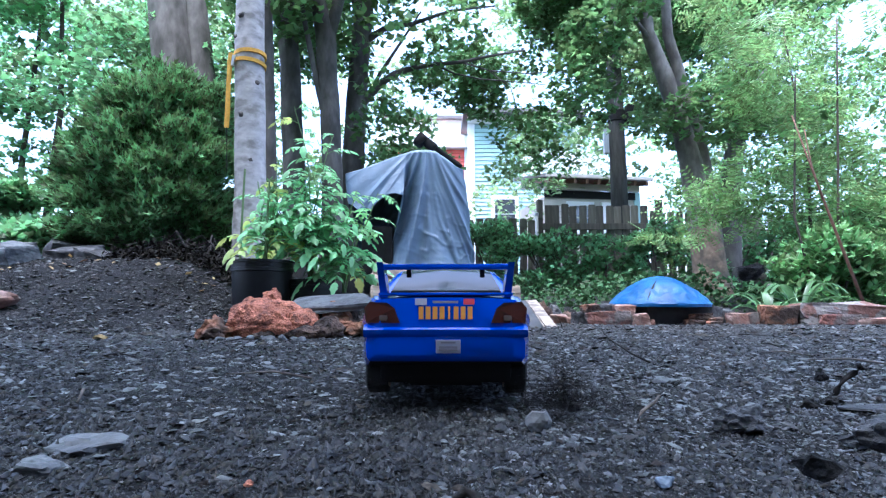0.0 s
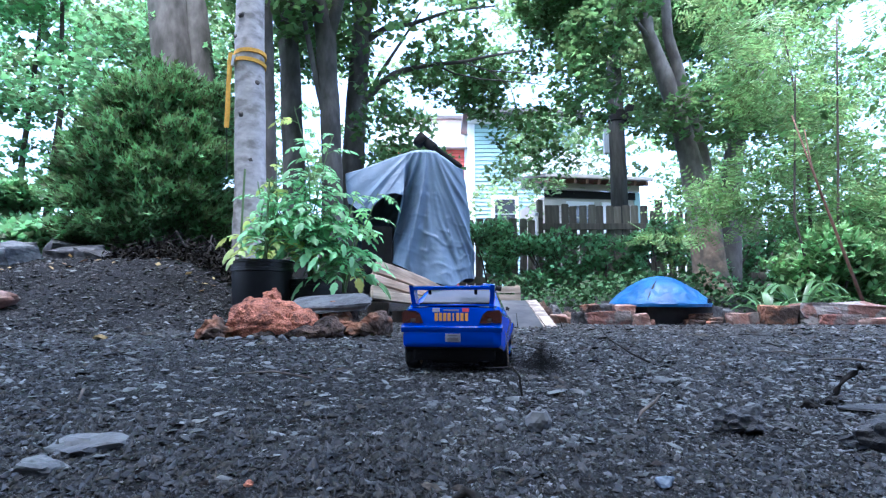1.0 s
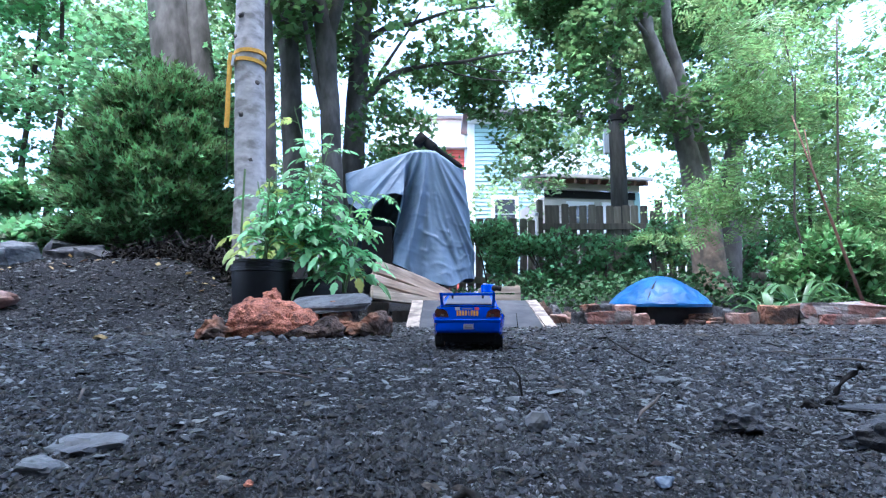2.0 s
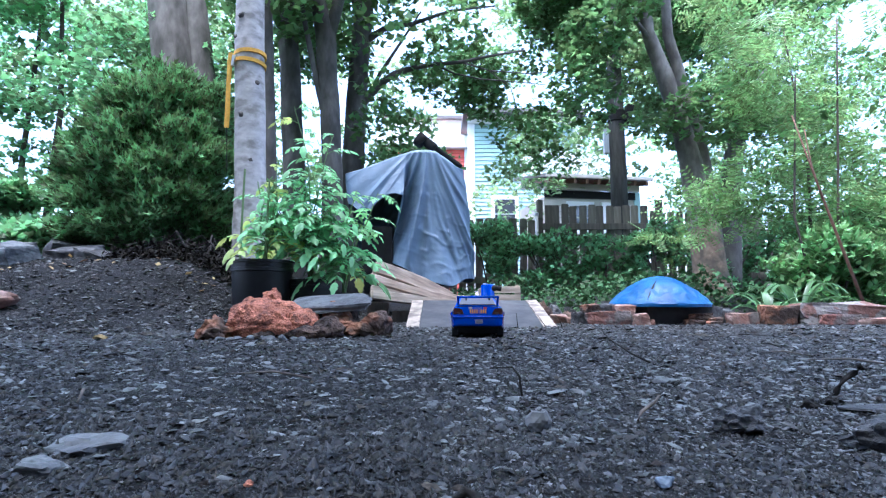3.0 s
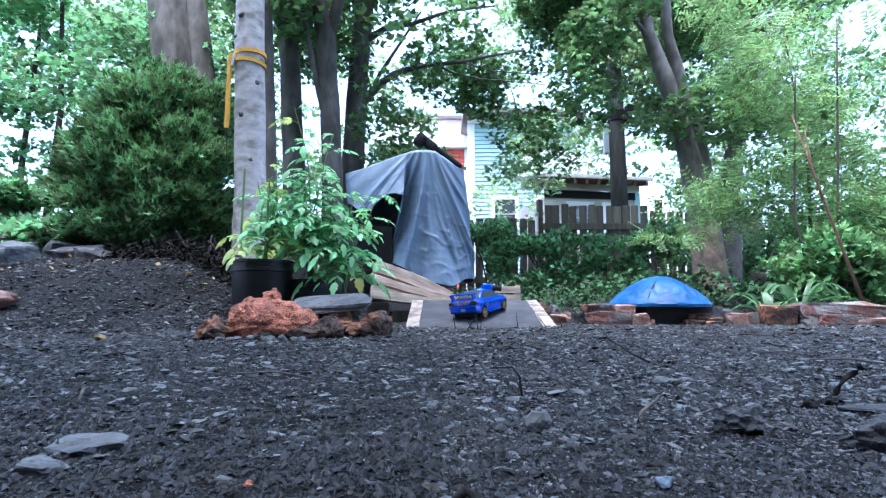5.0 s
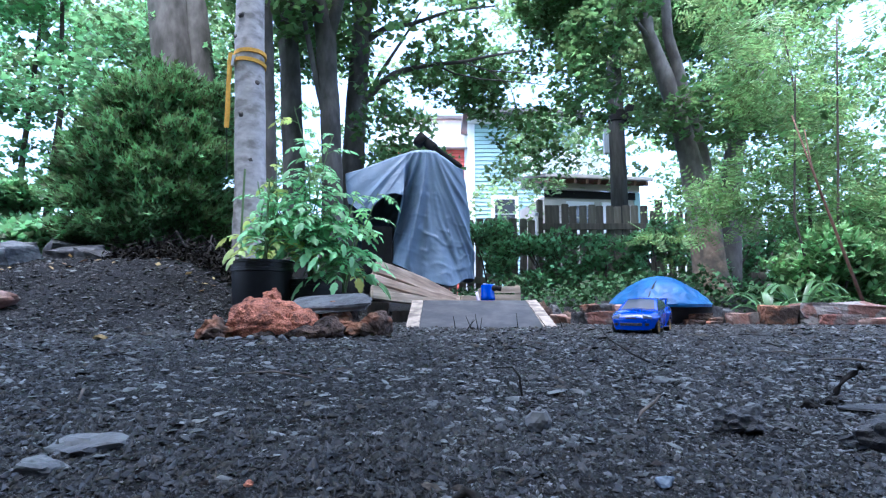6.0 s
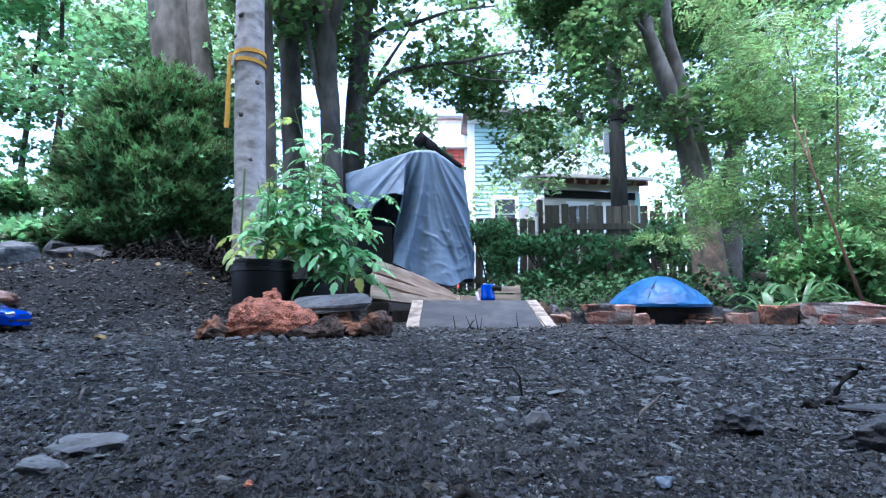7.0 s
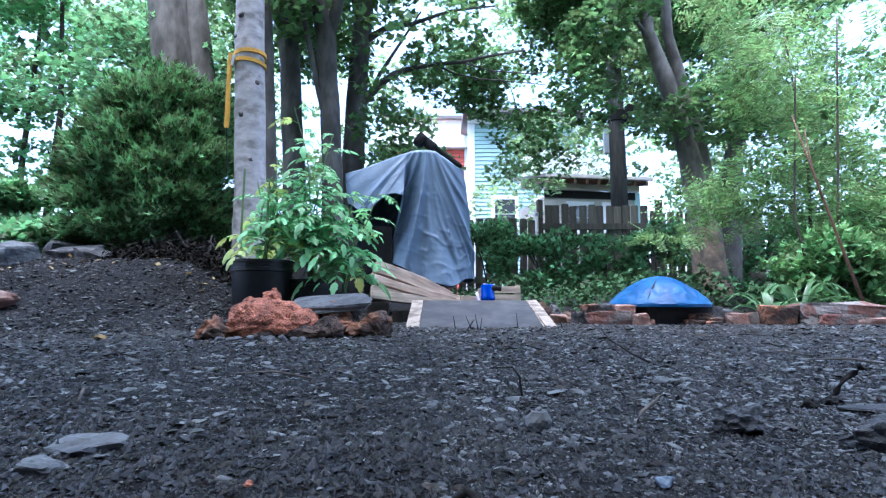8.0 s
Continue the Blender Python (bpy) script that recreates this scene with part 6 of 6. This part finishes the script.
        part("mud_flap", boxed(0.020, 0.002, 0.026, pose(sx * 0.080, -0.165, 0.027)), BLACK, body)
    # rear wing
    wing = part("rear_wing", boxed(0.154, 0.031, 0.0068, pose(0, -0.196, 0.1512, 5, 0, 0), 0.003), PAINT, car, "tall blue rear wing on end plates")
    for sx in (-1, 1):
        bm = bmesh.new()
        prof = ((-0.214, 0.155), (-0.178, 0.152), (-0.172, 0.117), (-0.196, 0.117))
        o, i_ = [bm.verts.new((sx * (0.0770 if z > 0.13 else 0.0745), y, z)) for y, z in prof], [bm.verts.new((sx * (0.070 if z > 0.13 else 0.066), y, z)) for y, z in prof]
        bm.faces.new(o)
        bm.faces.new(i_[::-1])
        for k in range(4):
            bm.faces.new((o[k], i_[k], i_[(k + 1) % 4], o[(k + 1) % 4]))
        bmesh.ops.recalc_face_normals(bm, faces=bm.faces)
        part("end_plate", bm, PAINT, wing)
        part("wing_clip", boxed(0.0055, 0.006, 0.009, pose(sx * 0.042, -0.192, 0.1435), 0.0012), BLACK, wing)
    part("spoiler_lip", boxed(0.13, 0.012, 0.003, pose(0, -0.168, 0.1235, 8, 0, 0), 0.001), BLACK, body)
    # plain bars for the lettering, and the number plate
    for k in range(8):
        part("decal_bar", boxed(0.0052 if k != 4 else 0.002, 0.0014, 0.0138, pose(-0.0268 + k * 0.0077, -0.2148, 0.0990)), DECAL_ORANGE, body, "plain orange decal bar")
    part("decal_white", boxed(0.013, 0.0012, 0.0075, pose(-0.027, -0.2138, 0.1112, -12, 0, 0)), DECAL_WHITE, body)
    part("decal_red", boxed(0.012, 0.0012, 0.0065, pose(0.026, -0.2138, 0.1112, -12, 0, 0)), DECAL_RED, body)
    part("decal_line", boxed(0.028, 0.0012, 0.0025, pose(0, -0.2138, 0.1108, -12, 0, 0)), DECAL_GREY, body)
    plate = part("number_plate", boxed(0.027, 0.002, 0.0145, pose(0.003, -0.2150, 0.0625, 4, 0, 0), 0.0006), DECAL_WHITE, body, "small white plate with plain grey bars")
    part("plate_bar", boxed(0.02, 0.001, 0.005, pose(0.003, -0.2164, 0.0605, 4, 0, 0)), DECAL_GREY, plate)
    part("plate_bar", boxed(0.016, 0.001, 0.002, pose(0.003, -0.2164, 0.0670, 4, 0, 0)), DECAL_GREY, plate)
    part("chassis", boxed(0.085, 0.36, 0.012, pose(0, 0.01, 0.020), 0.004), BLACK, car)
    # wheels
    wheels = []
    for x, y in ((-0.083, 0.128), (0.083, 0.128), (-0.083, -0.128), (0.083, -0.128)):
        w = new("wheel")
        w.parent = car
        w.matrix_basis = pose(x, y, 0.032)
        m = pose(0, 0, 0, 0, 90, 0)
        part("tyre", turned(bmesh.new(), [(0.0235, -0.0125), (0.029, -0.0132), (0.0318, -0.011), (0.0325, -0.004), (0.0325, 0.004), (0.0318, 0.011), (0.029, 0.0132), (0.0235, 0.0125)], 28, m, True), RUBBER, w, smooth_shade=True, sharp=40)
        sx = 1 if x > 0 else -1
        bm = bmesh.new()
        turned(bm, [(0.0215, -0.0125), (0.0252, -0.0128), (0.0252, 0.0128), (0.0215, 0.0125), (0.0205, 0.0)], 28, m, True)
        for k in range(6):
            box(bm, 0.004, 0.0058, 0.0225, pose(sx * 0.0105, 0, 0, k * 60, 0, 0) @ pose(0, 0, 0.0115), 0.001)
        turned(bm, [(0.0055, 0.006), (0.006, 0.012), (0.004, 0.0135)], 12, pose(0, 0, 0, 0, 90 * sx, 0))
        part("rim", bm, GOLD, w, "gold six-spoke rim", smooth_shade=True, sharp=30)
        part("brake_disc", turned(bmesh.new(), [(0.0205, -0.001), (0.0205, 0.001)], 20, m), BLACK, w)
        wheels.append((w, x, y))
    car.scale = (0.94, 0.94, 0.94)
    return car, wheels


# seconds, x, y, heading (degrees, anticlockwise from straight away), height, pitch, lean
DRIVE = (
    (0.0, 0.006, 0.751, -1, 0.011, 0, 0), (0.2, 0.009, 0.795, -1.5, 0.009, 0, 0), (0.4, 0.017, 0.876, -3, 0.006, 0, 0), (0.6, 0.025, 0.963, -5, 0.003, 0, 0), (0.8, 0.033, 1.035, -8, 0, 0, 0), (1.0, 0.045, 1.083, -9, 0, 0, 0),
    (1.2, 0.053, 1.168, -9, 0, 0, 0), (1.5, 0.058, 1.287, -8, 0, 0, 0), (1.7, 0.067, 1.414, -7, 0, 0, 0), (2.2, 0.092, 1.64, -5, 0, 0, 0), (2.8, 0.118, 1.90, -3, 0, 0, 0), (3.0, 0.126, 2.01, -2, 0, 0, 0),
    (3.4, 0.136, 2.235, 2, 0, 0, 0), (3.8, 0.143, 2.50, 5, 0.004, -1, 2), (4.0, 0.139, 2.555, 5, 0.010, -2, 3), (4.2, 0.138, 2.62, 6, 0.012, -1, 3), (4.5, 0.146, 2.80, 8, 0.014, 5, 1), (4.7, 0.134, 2.88, 11, 0.024, 9, 0),
    (4.9, 0.16, 2.98, -12, 0.050, 11, 0), (5.1, 0.32, 3.05, -58, 0.068, 6, -9), (5.3, 0.58, 3.01, -108, 0.056, -5, -10), (5.5, 0.90, 2.97, -152, 0.006, -4, 2), (5.65, 1.10, 2.95, -185, 0, 0, 0), (5.8, 1.259, 2.847, -213, 0, 0, 0),
    (5.9, 1.065, 2.58, -214, 0, 0, 0), (6.0, 0.867, 2.315, -213, 0, 0, 0), (6.1, 0.658, 1.972, -209, 0.006, 0, -2), (6.2, 0.438, 1.640, -222, 0.006, 0, -3), (6.3, 0.19, 1.413, -235, 0.004, 0, -2), (6.4, -0.196, 1.120, -252, 0.004, 0, 0), (6.5, -0.668, 1.05, -256, 0.004, 0, 0),
    (6.6, -1.25, 1.12, -285, 0, 0, 0), (6.7, -1.72, 1.48, -325, 0, 0, 0), (6.8, -2.12, 1.95, -370, 0, 0, 0), (6.9, -2.28, 2.32, -415, 0, 0, 0), (7.0, -2.12, 2.42, -447, 0.008, 0, 0), (7.1, -1.91, 2.38, -464, 0.004, 0, 0),
    (7.2, -1.700, 2.322, -488, -0.016, 0, 0), (7.3, -1.565, 2.222, -500, -0.02, 0, 0), (7.4, -1.552, 2.20, -509, -0.02, 0, 0), (7.5, -1.570, 2.14, -524, -0.02, 0, 4), (7.6, -1.62, 2.10, -530, -0.02, 0, 0), (7.7, -1.68, 2.07, -530, -0.02, 0, 0),
    (7.8, -1.75, 2.05, -532, -0.018, 0, 0), (7.9, -1.83, 2.03, -534, -0.016, 0, 0), (8.0, -1.97, 2.0, -537, -0.012, 0, 0))

# clods thrown up by the wheels: size, then seconds, x, y, z
CLODS = (
    (0.021, (0.0, 0.262, 0.45, 0.134), (0.1, 0.36, 0.44, 0.118), (0.2, 0.46, 0.43, 0.06), (0.3, 0.52, 0.42, 0.006)),
    (0.016, (0.0, 0.15, 0.22, 0.044), (0.1, 0.17, 0.21, 0.032), (0.2, 0.20, 0.20, 0.004), (0.3, 0.21, 0.20, 0.003)),
    (0.013, (0.0, 0.42, 0.60, 0.03), (0.2, 0.25, 0.34, 0.10), (0.3, 0.155, 0.21, 0.066), (0.4, 0.048, 0.205, 0.066), (0.5, 0.013, 0.20, 0.052), (0.6, -0.010, 0.19, 0.038), (0.8, -0.03, 0.16, 0.006)),
    (0.012, (0.0, 0.125, 0.52, 0.012), (0.1, 0.12, 0.46, 0.006), (0.2, 0.12, 0.45, 0.003)))
CLODS += (
    (0.008, (0.0, 0.16, 0.9, 0.002), (0.3, 0.14, 0.80, 0.02), (0.5, 0.21, 0.75, 0.10), (0.7, 0.25, 0.68, 0.06), (0.9, 0.28, 0.64, 0.003)),
    (0.007, (0.0, 0.2, 0.95, 0.002), (0.4, 0.16, 0.9, 0.05), (0.6, 0.20, 0.88, 0.06), (0.8, 0.24, 0.86, 0.04), (1.0, 0.27, 0.84, 0.003)),
    (0.008, (0.0, 0.1, 1.0, 0.002), (0.8, 0.12, 0.95, 0.03), (0.9, 0.27, 0.8, 0.15), (1.0, 0.38, 0.75, 0.12), (1.2, 0.5, 0.7, 0.003)),
    (0.007, (0.0, -0.1, 0.98, 0.002), (0.8, -0.07, 0.94, 0.02), (0.9, -0.12, 0.9, 0.09), (1.0, -0.13, 0.86, 0.05), (1.2, -0.14, 0.82, 0.003)),
    (0.009, (0.0, 0.12, 1.2, 0.002), (0.9, 0.12, 1.1, 0.06), (1.0, 0.122, 1.0, 0.108), (1.2, 0.2, 0.95, 0.09), (1.4, 0.23, 0.9, 0.003)))


def build_clods():
    made = []
    for i, (size, *rows) in enumerate(CLODS):
        ob = part("dirt_clod", rough_stone(bmesh.new(), size, size * 0.8, size * 0.7, 120 + i, 2, 0.5), SOIL)
        tagged(ob, "dark crumb of soil thrown up by the wheels", "dirt", "flying dirt")
        made.append((ob, rows))
    # loose dust spun off the driven wheels
    for i, (x, lift) in enumerate(((0.085, 0.0), (-0.08, 0.0), (0.115, 0.0))):
        rng = np.random.default_rng(140 + i)
        n = (1600, 1600, 11000)[i]
        p = rng.normal(0, 1, (n, 3)) * np.array([0.022, 0.028, 0.012]) + np.array([0.012, -0.02, 0.012])
        if i == 2:
            f = np.abs(rng.normal(0, 0.5, n))
            a = rng.uniform(0, math.tau, n)
            p = np.stack([np.cos(a) * f * 0.070, np.sin(a) * f * 0.05, np.abs(rng.normal(0, 0.020, n)) * (1.2 - np.minimum(f, 1.0)) + 0.003], 1)
        t = [(0.5, 0, 0), (-0.4, 0.4, 0), (-0.4, -0.4, 0), (0, 0, 0.6)]
        ob = scatter("dust_puff", t, [(0, 1, 2), (0, 1, 3), (1, 2, 3), (2, 0, 3)], p, turns_from(rng, n, 2.0), rng.uniform(0.0004, 0.0015, n), SOIL)
        tagged(ob, "cloud of dark soil crumbs behind the spinning wheel", "dust", kind="stuff")
        rows = [(t0, cx + x, cy - (0.17 if i < 2 else 0.21), 0.008 + lift) for t0, cx, cy, *_ in DRIVE if t0 < 1.6]
        last = rows[-1]
        rows += [(1.7, last[1], last[2] + 0.02, 0.0), (1.9, last[1], last[2] + 0.03, -0.12), (8.0, last[1], last[2] + 0.03, -0.12)]
        made.append((ob, rows))
    return made


def motions(car, wheels, clods):
    """The drive of the car, the turning of its wheels and the flight of the dirt."""
    walk(car, [(t, pose(x, y, 0.002 + z, pitch, lean, rz)) for t, x, y, rz, z, pitch, lean in DRIVE])
    for w, x, y in wheels:
        rows, turn = [], 0.0
        for k in range(0, 241):
            t = k / 30
            rows.append((t, pose(x, y, 0.032, -turn, 0, 0)))
            turn += 70 if t < 4.6 or t > 4.9 else 30
        walk(w, rows)
    for ob, rows in clods:
        path = [(t, pose(x, y, z, 60 * min(k, 5), 25 * min(k, 5), 0)) for k, (t, x, y, z) in enumerate(rows)]
        if "dust" in ob.name:
            # the dust whirls as it is dragged along behind the wheels
            times = [q / 30 for q in range(58)]
            spot = [[float(np.interp(t, [r[0] for r in rows], [r[c] for r in rows])) for c in (1, 2, 3)] for t in times]
            path = [(t, pose(*p, 0, 0, 75 * q)) for q, (t, p) in enumerate(zip(times, spot))]
        if path[-1][0] < 8.0:
            path += [(path[-1][0] + 0.1, path[-1][1]), (8.0, path[-1][1])]
        walk(ob, path)


build_ground()
build_trees()
build_shrubs()
build_fence()
build_pole()
build_houses()
build_ramp()
build_tarp()
lumber_pile()
build_pots()
build_rocks()
build_firepit()
build_strap()
build_foreground()
build_loose_soil()
car, wheels = build_car()
clods = build_clods()
motions(car, wheels, clods)
